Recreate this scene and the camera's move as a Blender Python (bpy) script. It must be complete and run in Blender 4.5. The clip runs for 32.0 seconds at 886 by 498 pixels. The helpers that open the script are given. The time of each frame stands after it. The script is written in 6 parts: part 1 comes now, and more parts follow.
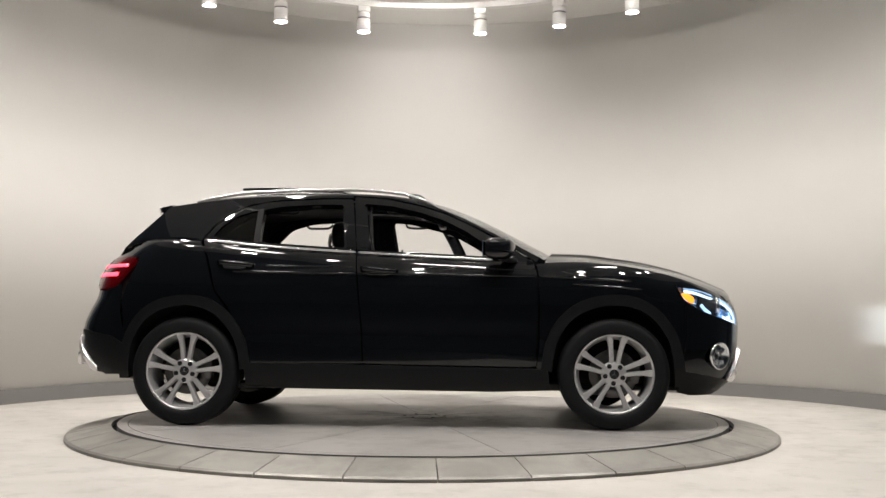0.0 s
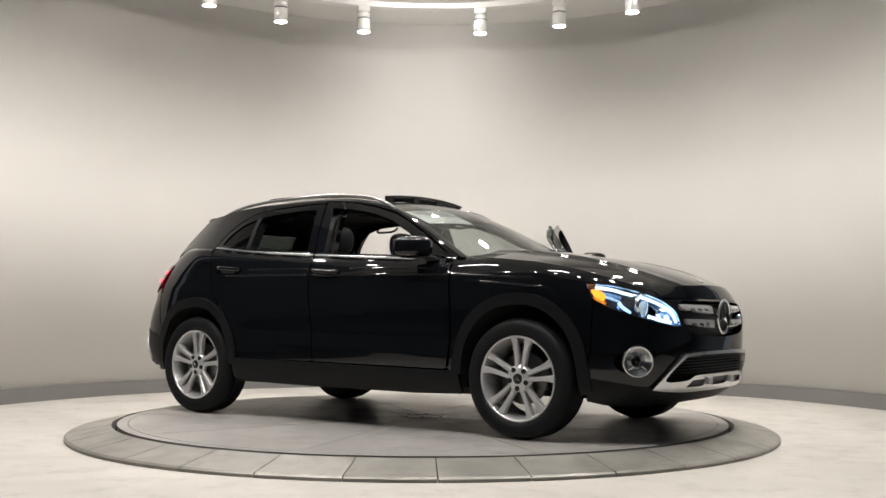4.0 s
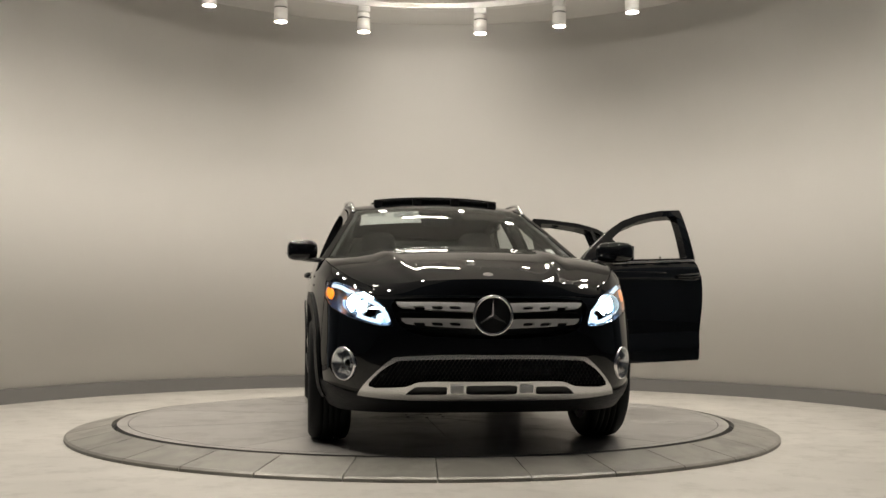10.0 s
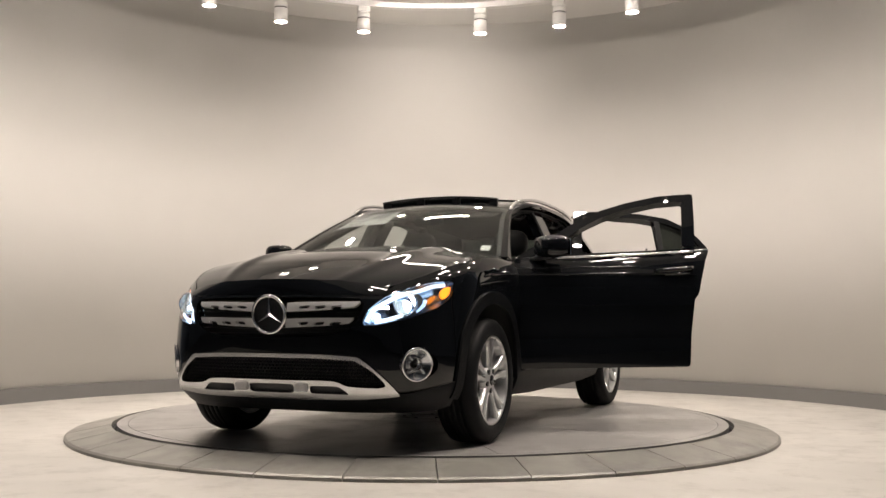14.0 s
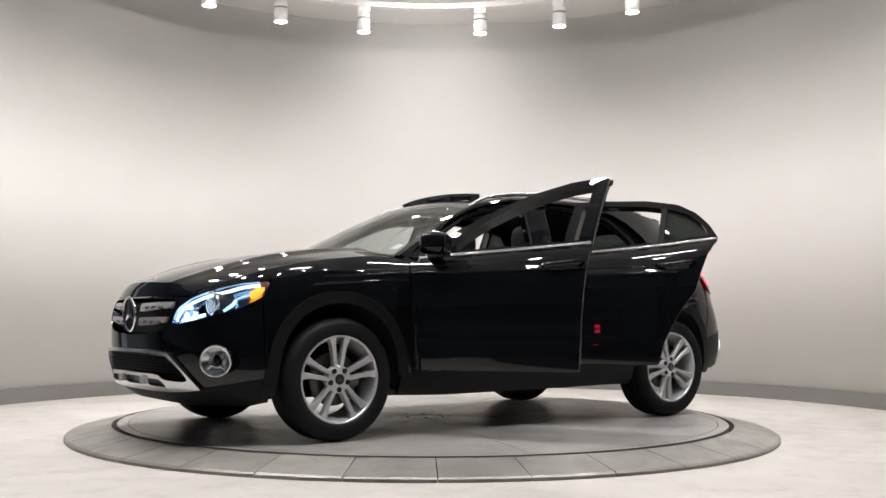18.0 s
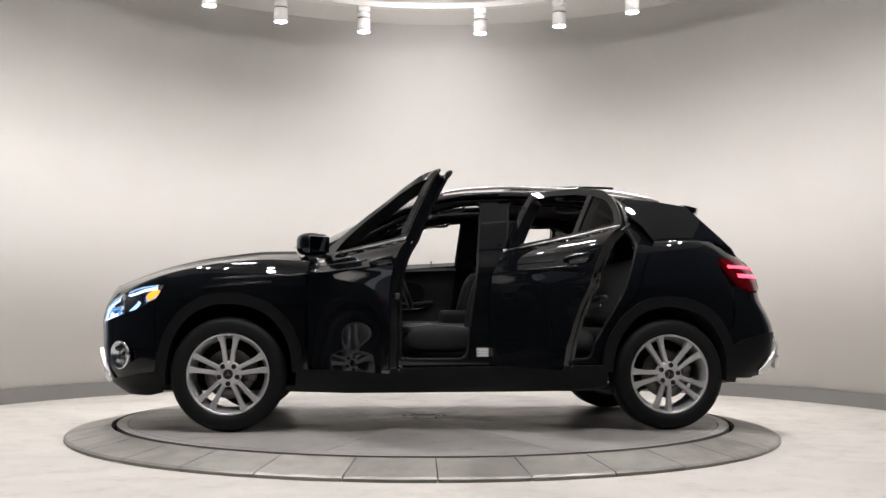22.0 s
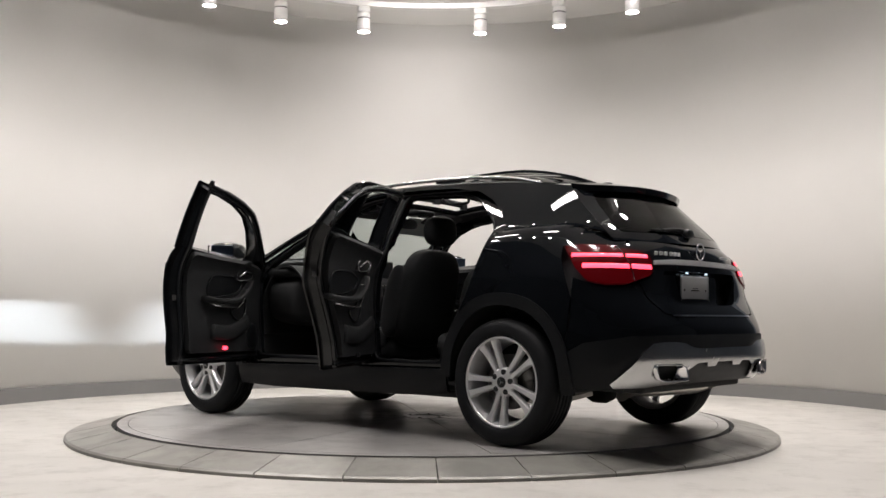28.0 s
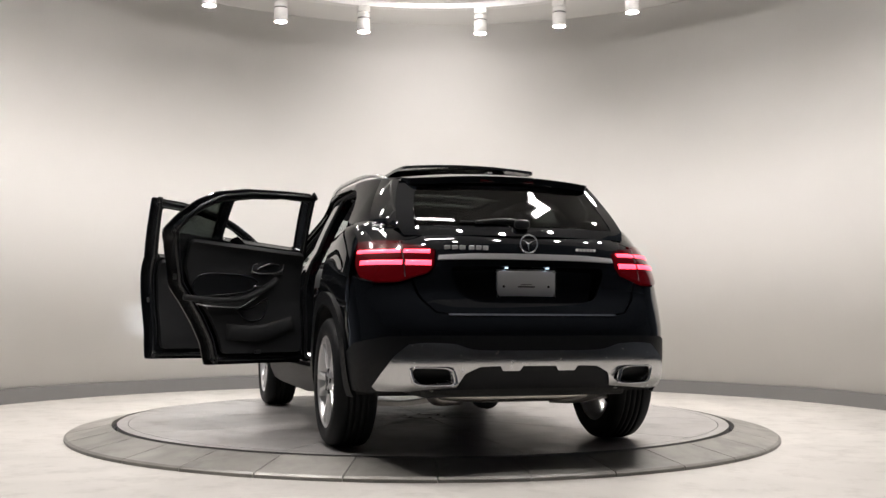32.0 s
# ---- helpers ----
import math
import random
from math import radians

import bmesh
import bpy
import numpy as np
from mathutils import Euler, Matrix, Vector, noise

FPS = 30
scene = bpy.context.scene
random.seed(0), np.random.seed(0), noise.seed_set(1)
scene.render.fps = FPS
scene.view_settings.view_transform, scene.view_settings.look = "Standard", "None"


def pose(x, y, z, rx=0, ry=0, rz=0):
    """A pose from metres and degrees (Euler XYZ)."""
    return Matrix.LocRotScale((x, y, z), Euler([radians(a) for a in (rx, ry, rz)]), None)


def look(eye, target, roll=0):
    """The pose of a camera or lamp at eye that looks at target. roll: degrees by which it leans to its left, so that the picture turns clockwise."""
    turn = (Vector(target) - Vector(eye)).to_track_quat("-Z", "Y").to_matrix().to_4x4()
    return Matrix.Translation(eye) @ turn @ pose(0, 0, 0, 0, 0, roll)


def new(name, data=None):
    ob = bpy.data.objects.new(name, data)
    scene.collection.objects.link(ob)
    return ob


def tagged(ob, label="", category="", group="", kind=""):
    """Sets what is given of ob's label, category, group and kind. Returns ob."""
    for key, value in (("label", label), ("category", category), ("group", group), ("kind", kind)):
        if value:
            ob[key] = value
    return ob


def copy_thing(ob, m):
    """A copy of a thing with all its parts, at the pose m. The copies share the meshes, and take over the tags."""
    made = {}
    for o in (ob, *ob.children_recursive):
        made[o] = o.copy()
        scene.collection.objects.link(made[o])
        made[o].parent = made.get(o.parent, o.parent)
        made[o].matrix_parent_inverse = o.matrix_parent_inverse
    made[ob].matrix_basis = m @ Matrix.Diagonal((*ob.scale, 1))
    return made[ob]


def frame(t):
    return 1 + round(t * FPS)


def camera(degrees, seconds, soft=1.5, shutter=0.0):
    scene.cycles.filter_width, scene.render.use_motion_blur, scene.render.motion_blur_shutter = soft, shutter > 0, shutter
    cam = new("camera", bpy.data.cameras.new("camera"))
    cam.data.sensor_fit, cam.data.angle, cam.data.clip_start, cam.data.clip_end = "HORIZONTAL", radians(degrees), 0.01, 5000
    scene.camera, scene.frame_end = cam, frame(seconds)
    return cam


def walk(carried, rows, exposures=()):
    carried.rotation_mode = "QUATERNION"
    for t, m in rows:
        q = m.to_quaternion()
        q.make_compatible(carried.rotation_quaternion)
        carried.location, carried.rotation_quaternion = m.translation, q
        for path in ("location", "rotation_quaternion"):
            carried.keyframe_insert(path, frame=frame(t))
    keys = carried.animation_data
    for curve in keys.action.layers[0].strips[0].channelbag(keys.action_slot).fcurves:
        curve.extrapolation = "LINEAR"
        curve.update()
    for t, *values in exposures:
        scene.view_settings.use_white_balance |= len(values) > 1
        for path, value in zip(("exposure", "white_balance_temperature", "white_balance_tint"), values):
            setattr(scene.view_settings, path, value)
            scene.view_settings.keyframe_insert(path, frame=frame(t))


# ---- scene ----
SECONDS = 32.0
cam = camera(46.99, SECONDS, soft=1.5)
CAM_POSE = Matrix.Translation((0.031, -7.1923, 0.6975)) @ pose(0, 0, 0, 0, 0, -0.7457) @ pose(0, 0, 0, 93.7702, 0, 0) @ pose(0, 0, 0, 0, 0, 0.2438)
walk(cam, [(0.0, CAM_POSE), (SECONDS, CAM_POSE)],
     exposures=[(0.0, 0.42, 6750, 10), (2.0, 0.43, 6850, 10), (3.5, 0.43, 6800, 9), (7.0, 0.46, 6320, 9), (8.0, 0.37, 6280, 8), (9.0, 0.30, 6480, 12), (10.0, -0.05, 7300, 8), (11.0, -0.10, 7950, 11), (12.0, -0.16, 9000, 9), (13.0, 0.18, 7700, 16), (14.0, 0.30, 7350, 14), (15.5, 0.46, 6800, 11), (17.0, 0.54, 6450, 11), (19.0, 0.57, 6480, 12), (22.0, 0.51, 6480, 12), (25.0, 0.43, 6620, 12), (28.0, 0.38, 6600, 12), (29.0, 0.46, 6600, 12), (30.0, 0.50, 6600, 12), (32.0, 0.53, 6600, 12)])

# ---------------------------------------------------------------- world and light
world = bpy.data.worlds.new("world")
scene.world = world
world.use_nodes = True
world.node_tree.nodes["Background"].inputs[0].default_value = (0.9, 0.95, 1.0, 1)
world.node_tree.nodes["Background"].inputs[1].default_value = 0.022

HEAD_ANGLES = [139.0, 122.3, 104, 78.5, 61.0, 44.2, 27, 9, -9, -27, -45, -63, -81, -99, -117, -135, -153, -171, 171, 154]
LAMP_R, LAMP_Z = 2.56, 3.43


def spot(name, where, target, watts, cone, blend=0.7, colour=(1.0, 0.96, 0.945), size=0.05):
    data = bpy.data.lights.new(name, "SPOT")
    data.energy, data.spot_size, data.spot_blend, data.shadow_soft_size, data.color = watts, radians(cone), blend, size, colour
    ob = new(name, data)
    ob.matrix_world = look(where, target)
    return ob


for a in HEAD_ANGLES:
    c, s = math.cos(radians(a)), math.sin(radians(a))
    spot("spot_light", (LAMP_R * c, LAMP_R * s, LAMP_Z - 0.03), (2.75 * c, 2.75 * s, 0), 45, 126, 1.0)

spot("wall_wash_light", (0.02, 2.98, 3.74), (0.03, 4.0, 3.2), 30, 140, 1.0, size=0.25)


# ---------------------------------------------------------------- materials
def nodes_of(name):
    m = bpy.data.materials.new(name)
    m.use_nodes = True
    return m, m.node_tree.nodes, m.node_tree.links, m.node_tree.nodes["Principled BSDF"]


def mat(name, colour, rough=0.5, metal=0.0, vary=0.12, scale=6.0, bump=0.0, bump_scale=60.0, coat=0.0, spec=0.5, stain=0.0, stain_scale=0.8):
    m, N, L, b = nodes_of(name)
    b.inputs["Metallic"].default_value = metal
    b.inputs["Specular IOR Level"].default_value = spec
    b.inputs["Coat Weight"].default_value = coat
    b.inputs["Coat Roughness"].default_value = 0.022
    tc = N.new("ShaderNodeTexCoord")
    n1 = N.new("ShaderNodeTexNoise")
    n1.inputs["Scale"].default_value, n1.inputs["Detail"].default_value = scale, 6
    L.new(tc.outputs["Object"], n1.inputs["Vector"])
    ramp = N.new("ShaderNodeMapRange")
    ramp.inputs[3].default_value, ramp.inputs[4].default_value = 1 - vary, 1 + vary
    L.new(n1.outputs[0], ramp.inputs[0])
    value = ramp.outputs[0]
    if stain:
        n2 = N.new("ShaderNodeTexNoise")
        n2.inputs["Scale"].default_value, n2.inputs["Detail"].default_value, n2.inputs["Distortion"].default_value = stain_scale, 8, 0.6
        L.new(tc.outputs["Object"], n2.inputs["Vector"])
        r2 = N.new("ShaderNodeMapRange")
        r2.inputs[1].default_value, r2.inputs[2].default_value = 0.35, 0.7
        r2.inputs[3].default_value, r2.inputs[4].default_value = 1 + stain * 0.4, 1 - stain
        L.new(n2.outputs[0], r2.inputs[0])
        mul = N.new("ShaderNodeMath")
        mul.operation = "MULTIPLY"
        L.new(value, mul.inputs[0]), L.new(r2.outputs[0], mul.inputs[1])
        value = mul.outputs[0]
    mix = N.new("ShaderNodeVectorMath")
    mix.operation = "SCALE"
    mix.inputs[0].default_value = colour
    L.new(value, mix.inputs["Scale"])
    L.new(mix.outputs[0], b.inputs["Base Color"])
    rr = N.new("ShaderNodeMapRange")
    rr.inputs[3].default_value, rr.inputs[4].default_value = max(0.0, rough * 0.85), min(1.0, rough * 1.15)
    L.new(n1.outputs[0], rr.inputs[0])
    L.new(rr.outputs[0], b.inputs["Roughness"])
    if bump:
        n3 = N.new("ShaderNodeTexNoise")
        n3.inputs["Scale"].default_value, n3.inputs["Detail"].default_value = bump_scale, 4
        L.new(tc.outputs["Object"], n3.inputs["Vector"])
        bp = N.new("ShaderNodeBump")
        bp.inputs["Strength"].default_value, bp.inputs["Distance"].default_value = bump, 0.004
        L.new(n3.outputs[0], bp.inputs["Height"])
        L.new(bp.outputs[0], b.inputs["Normal"])
    return m


def vary_by_piece(m, amount):
    """Each piece a little lighter or darker than its neighbours."""
    N, L = m.node_tree.nodes, m.node_tree.links
    b = N["Principled BSDF"]
    src = b.inputs["Base Color"].links[0].from_socket
    info = N.new("ShaderNodeObjectInfo")
    mr = N.new("ShaderNodeMapRange")
    mr.inputs[3].default_value, mr.inputs[4].default_value = 1 - amount, 1 + amount
    L.new(info.outputs["Random"], mr.inputs[0])
    sc = N.new("ShaderNodeVectorMath")
    sc.operation = "SCALE"
    L.new(src, sc.inputs[0]), L.new(mr.outputs[0], sc.inputs["Scale"])
    L.new(sc.outputs[0], b.inputs["Base Color"])


def add_wear(m, scale, low, high, stretch=(1, 1, 1), detail=10, rough_add=0.12):
    """Dark worn blotches and scuffs with uneven edges, duller than the rest."""
    N, L = m.node_tree.nodes, m.node_tree.links
    b = N["Principled BSDF"]
    tc, mp, nz, mr = N.new("ShaderNodeTexCoord"), N.new("ShaderNodeMapping"), N.new("ShaderNodeTexNoise"), N.new("ShaderNodeMapRange")
    mp.inputs["Scale"].default_value = stretch
    nz.inputs["Scale"].default_value, nz.inputs["Detail"].default_value, nz.inputs["Roughness"].default_value = scale, detail, 0.68
    L.new(tc.outputs["Object"], mp.inputs[0]), L.new(mp.outputs[0], nz.inputs["Vector"]), L.new(nz.outputs[0], mr.inputs[0])
    mr.inputs[1].default_value, mr.inputs[2].default_value = 0.50, 0.66
    mr.inputs[3].default_value, mr.inputs[4].default_value = high, low
    src = b.inputs["Base Color"].links[0].from_socket
    sc = N.new("ShaderNodeVectorMath")
    sc.operation = "SCALE"
    L.new(src, sc.inputs[0]), L.new(mr.outputs[0], sc.inputs["Scale"])
    L.new(sc.outputs[0], b.inputs["Base Color"])
    rs = b.inputs["Roughness"].links[0].from_socket
    m2, ad = N.new("ShaderNodeMapRange"), N.new("ShaderNodeMath")
    m2.inputs[1].default_value, m2.inputs[2].default_value, m2.inputs[4].default_value = 0.48, 0.66, rough_add
    L.new(nz.outputs[0], m2.inputs[0]), L.new(rs, ad.inputs[0]), L.new(m2.outputs[0], ad.inputs[1])
    L.new(ad.outputs[0], b.inputs["Roughness"])


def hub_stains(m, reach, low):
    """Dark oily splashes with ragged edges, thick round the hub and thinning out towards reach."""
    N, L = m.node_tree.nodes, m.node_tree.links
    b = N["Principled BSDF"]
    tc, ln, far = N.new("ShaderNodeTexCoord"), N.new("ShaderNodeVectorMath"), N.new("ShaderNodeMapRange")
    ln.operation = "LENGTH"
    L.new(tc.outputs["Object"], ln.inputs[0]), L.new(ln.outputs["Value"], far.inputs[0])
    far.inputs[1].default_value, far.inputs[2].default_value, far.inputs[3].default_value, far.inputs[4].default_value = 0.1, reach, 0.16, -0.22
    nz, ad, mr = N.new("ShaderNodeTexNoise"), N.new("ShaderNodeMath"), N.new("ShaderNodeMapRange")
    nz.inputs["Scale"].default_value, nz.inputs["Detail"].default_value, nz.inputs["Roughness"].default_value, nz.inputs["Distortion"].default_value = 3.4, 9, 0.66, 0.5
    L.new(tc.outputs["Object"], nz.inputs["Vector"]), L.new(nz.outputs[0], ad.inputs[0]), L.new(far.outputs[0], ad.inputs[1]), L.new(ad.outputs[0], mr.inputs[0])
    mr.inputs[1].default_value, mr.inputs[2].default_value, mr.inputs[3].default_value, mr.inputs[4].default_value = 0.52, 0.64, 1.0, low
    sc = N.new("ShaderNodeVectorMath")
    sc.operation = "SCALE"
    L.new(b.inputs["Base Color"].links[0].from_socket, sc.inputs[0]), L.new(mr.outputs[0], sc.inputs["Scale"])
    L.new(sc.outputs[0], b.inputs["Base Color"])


def glow(name, colour, strength, base=(0.8, 0.8, 0.8)):
    m, N, L, b = nodes_of(name)
    b.inputs["Base Color"].default_value = (*base, 1)
    b.inputs["Emission Color"].default_value = (*colour, 1)
    b.inputs["Emission Strength"].default_value = strength
    b.inputs["Roughness"].default_value = 0.3
    return m


def glass(name, colour, rough=0.0, ior=1.45, alpha_tint=0.0):
    """Thin pane: a see-through tint with real gloss."""
    m, N, L, b = nodes_of(name)
    out = N["Material Output"]
    tr = N.new("ShaderNodeBsdfTransparent")
    tr.inputs[0].default_value = (*colour, 1)
    gl = N.new("ShaderNodeBsdfGlossy")
    gl.inputs["Roughness"].default_value = rough + 0.01
    fr = N.new("ShaderNodeLayerWeight")
    fr.inputs[0].default_value = 0.5
    pw = N.new("ShaderNodeMath")
    pw.operation = "POWER"
    pw.inputs[1].default_value = 5.0
    L.new(fr.outputs["Facing"], pw.inputs[0])
    sc = N.new("ShaderNodeMapRange")
    sc.inputs[3].default_value = ((ior - 1) / (ior + 1)) ** 2
    L.new(pw.outputs[0], sc.inputs[0])
    mx = N.new("ShaderNodeMixShader")
    L.new(sc.outputs[0], mx.inputs[0]), L.new(tr.outputs[0], mx.inputs[1]), L.new(gl.outputs[0], mx.inputs[2])
    L.new(mx.outputs[0], out.inputs[0])
    N.remove(b)
    return m


PAINT = mat("black_paint", (0.0038, 0.0045, 0.0056), 0.3, 0, 0.05, 3, coat=1.0, spec=0.0)
CLAD = mat("grey_plastic", (0.0056, 0.0063, 0.0073), 0.45, 0, 0.15, 40, 0.25, 500, spec=0.18)
BLACK = mat("black_plastic", (0.010, 0.011, 0.0125), 0.35, 0, 0.1, 20, spec=0.4)
RUBBER = mat("black_rubber", (0.0082, 0.0088, 0.0098), 0.6, 0, 0.25, 30, 0.25, 120, spec=0.16)
CHROME = mat("chrome", (0.78, 0.78, 0.79), 0.17, 1.0, 0.04, 10)
SATIN = mat("satin_silver", (0.62, 0.62, 0.625), 0.24, 1.0, 0.06, 30)
BRUSHED = mat("brushed_silver", (0.50, 0.50, 0.505), 0.26, 1.0, 0.06, 30)
ALLOY = mat("alloy_silver", (0.64, 0.64, 0.645), 0.32, 0.6, 0.05, 20)
BRAKE = mat("brake_iron", (0.16, 0.155, 0.15), 0.45, 0.9, 0.2, 30)
UNDER = mat("underbody", (0.015, 0.015, 0.015), 0.8, 0, 0.3, 10, 0.3, 40)
LEATHER = mat("black_leather", (0.016, 0.017, 0.018), 0.6, 0, 0.2, 20, 0.35, 220, spec=0.18)
DOORIN = mat("satin_black_lacquer", (0.008, 0.009, 0.0105), 0.22, 0, 0.1, 12, spec=0.45)
MATTE = mat("matt_black_trim", (0.012, 0.0125, 0.013), 0.6, 0, 0.1, 20, spec=0.12)
FABRIC = mat("headliner_cloth", (0.035, 0.035, 0.037), 0.95, 0, 0.15, 80, 0.3, 400)
CARPET = mat("black_carpet", (0.016, 0.0165, 0.017), 0.95, 0, 0.3, 60, 0.5, 300)
STEEL = mat("galvanised_pipe", (0.50, 0.48, 0.44), 0.38, 0.9, 0.2, 20)
WALLP = mat("wall_paint", (0.69, 0.678, 0.655), 0.85, 0, 0.02, 1.2, 0.08, 30, stain=0.03, stain_scale=0.5)
CEILP = mat("ceiling_paint", (0.72, 0.71, 0.69), 0.9, 0, 0.02, 2)
BASEP = mat("base_vinyl", (0.17, 0.166, 0.162), 0.6, 0, 0.05, 5)
FLOORM = mat("floor_concrete", (0.53, 0.51, 0.475), 0.42, 0, 0.05, 3, 0.06, 40, stain=0.12, stain_scale=1.6)
DISCM = mat("disc_steel", (0.40, 0.388, 0.375), 0.30, 0.25, 0.07, 5, 0.04, 120, stain=0.16, stain_scale=1.3)
TILEM = mat("ramp_plate", (0.27, 0.262, 0.238), 0.38, 0.15, 0.10, 9, 0.06, 70, stain=0.22, stain_scale=5.0)
# for the added floor sheets out of view, dark to blacken paint reflections
HALLF = mat("unseen_dark_floor", (0.055, 0.06, 0.07), 0.8, 0, 0.15, 8)
HALLP = mat("hall_paint", (0.24, 0.28, 0.34), 0.8, 0, 0.05, 2)
GAPM = mat("dark_gap", (0.02, 0.02, 0.02), 0.9, 0, 0.1, 10)
WHITEM = mat("white_enamel", (0.78, 0.77, 0.75), 0.4, 0, 0.03, 10)
LAMPGLOW = glow("lamp_glow", (1.0, 0.96, 0.92), 120)
CLEAR = glass("clear_glass", (0.80, 0.84, 0.83), 0.0, 1.5)
TINT = glass("tinted_glass", (0.20, 0.22, 0.21), 0.0, 1.5)
LENS = glass("lamp_lens", (0.9, 0.93, 0.95), 0.0, 1.4)
DRL = glow("daylight_lamp_white", (0.60, 0.80, 1.0), 1.5)
GLARE = glow("beam_source", (0.70, 0.86, 1.0), 110)
SILVERP = mat("silver_lacquer", (0.62, 0.62, 0.625), 0.34, 0.55, 0.05, 30)
SLIT = glow("beam_slit", (0.80, 0.90, 1.0), 300000)
TUBE = glow("tube_glow", (1.0, 0.965, 0.94), 82)
CRYSTAL = glow("crystal_guide", (0.36, 0.62, 1.0), 1.3, (0.5, 0.6, 0.7))
BOWL = mat("blue_chrome", (0.45, 0.55, 0.68), 0.22, 1.0, 0.1, 30)
AMBER = glow("amber_lamp", (1.0, 0.24, 0.015), 1.9, (0.8, 0.3, 0.05))
REDGLOW = glow("red_lamp_strip", (1.0, 0.042, 0.075), 4, (0.6, 0.02, 0.03))
REDLENS = mat("red_lens", (0.035, 0.0009, 0.0015), 0.12, 0, 0.1, 8, coat=0.4, spec=0.2)
REDLENS.node_tree.nodes["Principled BSDF"].inputs["Emission Color"].default_value = (1.0, 0.01, 0.03, 1)
REDLENS.node_tree.nodes["Principled BSDF"].inputs["Emission Strength"].default_value = 0.025
REFLEX = mat("dim_red_lens", (0.03, 0.001, 0.0015), 0.15, 0, 0.1, 8, coat=0.3)
MIRROR = mat("mirror_glass", (0.40, 0.47, 0.55), 0.02, 1.0, 0.0, 5)
PAPER = mat("white_paper", (0.75, 0.76, 0.74), 0.6, 0, 0.03, 20)
PRINT = mat("grey_print", (0.35, 0.36, 0.36), 0.6, 0, 0.1, 50)
add_wear(DISCM, 2.6, 0.86, 1.03)
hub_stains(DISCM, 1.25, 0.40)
add_wear(TILEM, 3.0, 0.89, 1.04)
vary_by_piece(TILEM, 0.17)
vary_by_piece(DISCM, 0.05)
add_wear(FLOORM, 5.0, 0.90, 1.02)
PLATE = mat("grey_plate", (0.80, 0.80, 0.80), 0.4, 0.1, 0.05, 10)


# ---------------------------------------------------------------- mesh helpers
def mesh_ob(name, verts, faces, material, parent=None, label="", smooth=True, normals=None):
    me = bpy.data.meshes.new(name)
    me.from_pydata([tuple(v) for v in verts], [], [tuple(f) for f in faces])
    me.materials.append(material)
    if smooth:
        me.polygons.foreach_set("use_smooth", [True] * len(me.polygons))
    if normals is not None:
        me.normals_split_custom_set_from_vertices([tuple(n) for n in normals])
    me.update()
    ob = new(name, me)
    ob.parent = parent
    if label:
        ob["label"] = label
    return ob


def part(name, bm, material, parent=None, label="", smooth=False):
    me = bpy.data.meshes.new(name)
    bm.to_mesh(me)
    bm.free()
    me.materials.append(material)
    if smooth:
        me.polygons.foreach_set("use_smooth", [True] * len(me.polygons))
    ob = new(name, me)
    ob.parent = parent
    if label:
        ob["label"] = label
    return ob


def bm_box(x0, x1, y0, y1, z0, z1, bevel=0.0, seg=2, m=None, bm=None):
    bm = bm or bmesh.new()
    r = bmesh.ops.create_cube(bm, size=1.0)
    for v in r["verts"]:
        v.co = Vector(((x0 + x1) / 2 + v.co.x * (x1 - x0), (y0 + y1) / 2 + v.co.y * (y1 - y0), (z0 + z1) / 2 + v.co.z * (z1 - z0)))
    if bevel:
        es = list({e for v in r["verts"] for e in v.link_edges})
        bmesh.ops.bevel(bm, geom=es, offset=bevel, segments=seg, profile=0.5, affect="EDGES")
    if m is not None:
        bmesh.ops.transform(bm, matrix=m, verts=bm.verts[:])
    return bm


def lathe(profile, n=32, axis="z", closed=False, a0=0.0, a1=360.0):
    """A turned body from (radius, height) points."""
    full = abs(a1 - a0) >= 359.9
    k = n if full else n + 1
    V, F = [], []
    for i in range(k):
        a = radians(a0 + (a1 - a0) * i / n)
        c, s = math.cos(a), math.sin(a)
        for r, h in profile:
            V.append({"z": (r * c, r * s, h), "y": (r * c, h, r * s), "x": (h, r * c, r * s)}[axis])
    p = len(profile)
    for i in range(n):
        j = (i + 1) % k
        for q in range(p - 1 + (1 if closed else 0)):
            w = (q + 1) % p
            F.append((i * p + q, j * p + q, j * p + w, i * p + w))
    return V, F


def sweep(path, section, up=(0, 0, 1), closed=False, caps=True):
    """A profile (list of side, up offsets) carried along a path."""
    path = [Vector(p) for p in path]
    up = Vector(up)
    V, F, n, k = [], [], len(path), len(section)
    for i, p in enumerate(path):
        a = path[(i - 1) % n] if (i > 0 or closed) else p
        b = path[(i + 1) % n] if (i < n - 1 or closed) else p
        t = (b - a).normalized()
        s = t.cross(up).normalized()
        u = s.cross(t).normalized()
        for x, y in section:
            V.append(p + s * x + u * y)
    for i in range(n if closed else n - 1):
        j = (i + 1) % n
        for q in range(k):
            w = (q + 1) % k
            F.append((i * k + q, i * k + w, j * k + w, j * k + q))
    if caps and not closed:
        F.append(tuple(range(k))[::-1])
        F.append(tuple((n - 1) * k + q for q in range(k)))
    return V, F


def ring_section(r, k=8, ry=None):
    ry = ry or r
    return [(r * math.cos(2 * math.pi * i / k), ry * math.sin(2 * math.pi * i / k)) for i in range(k)]


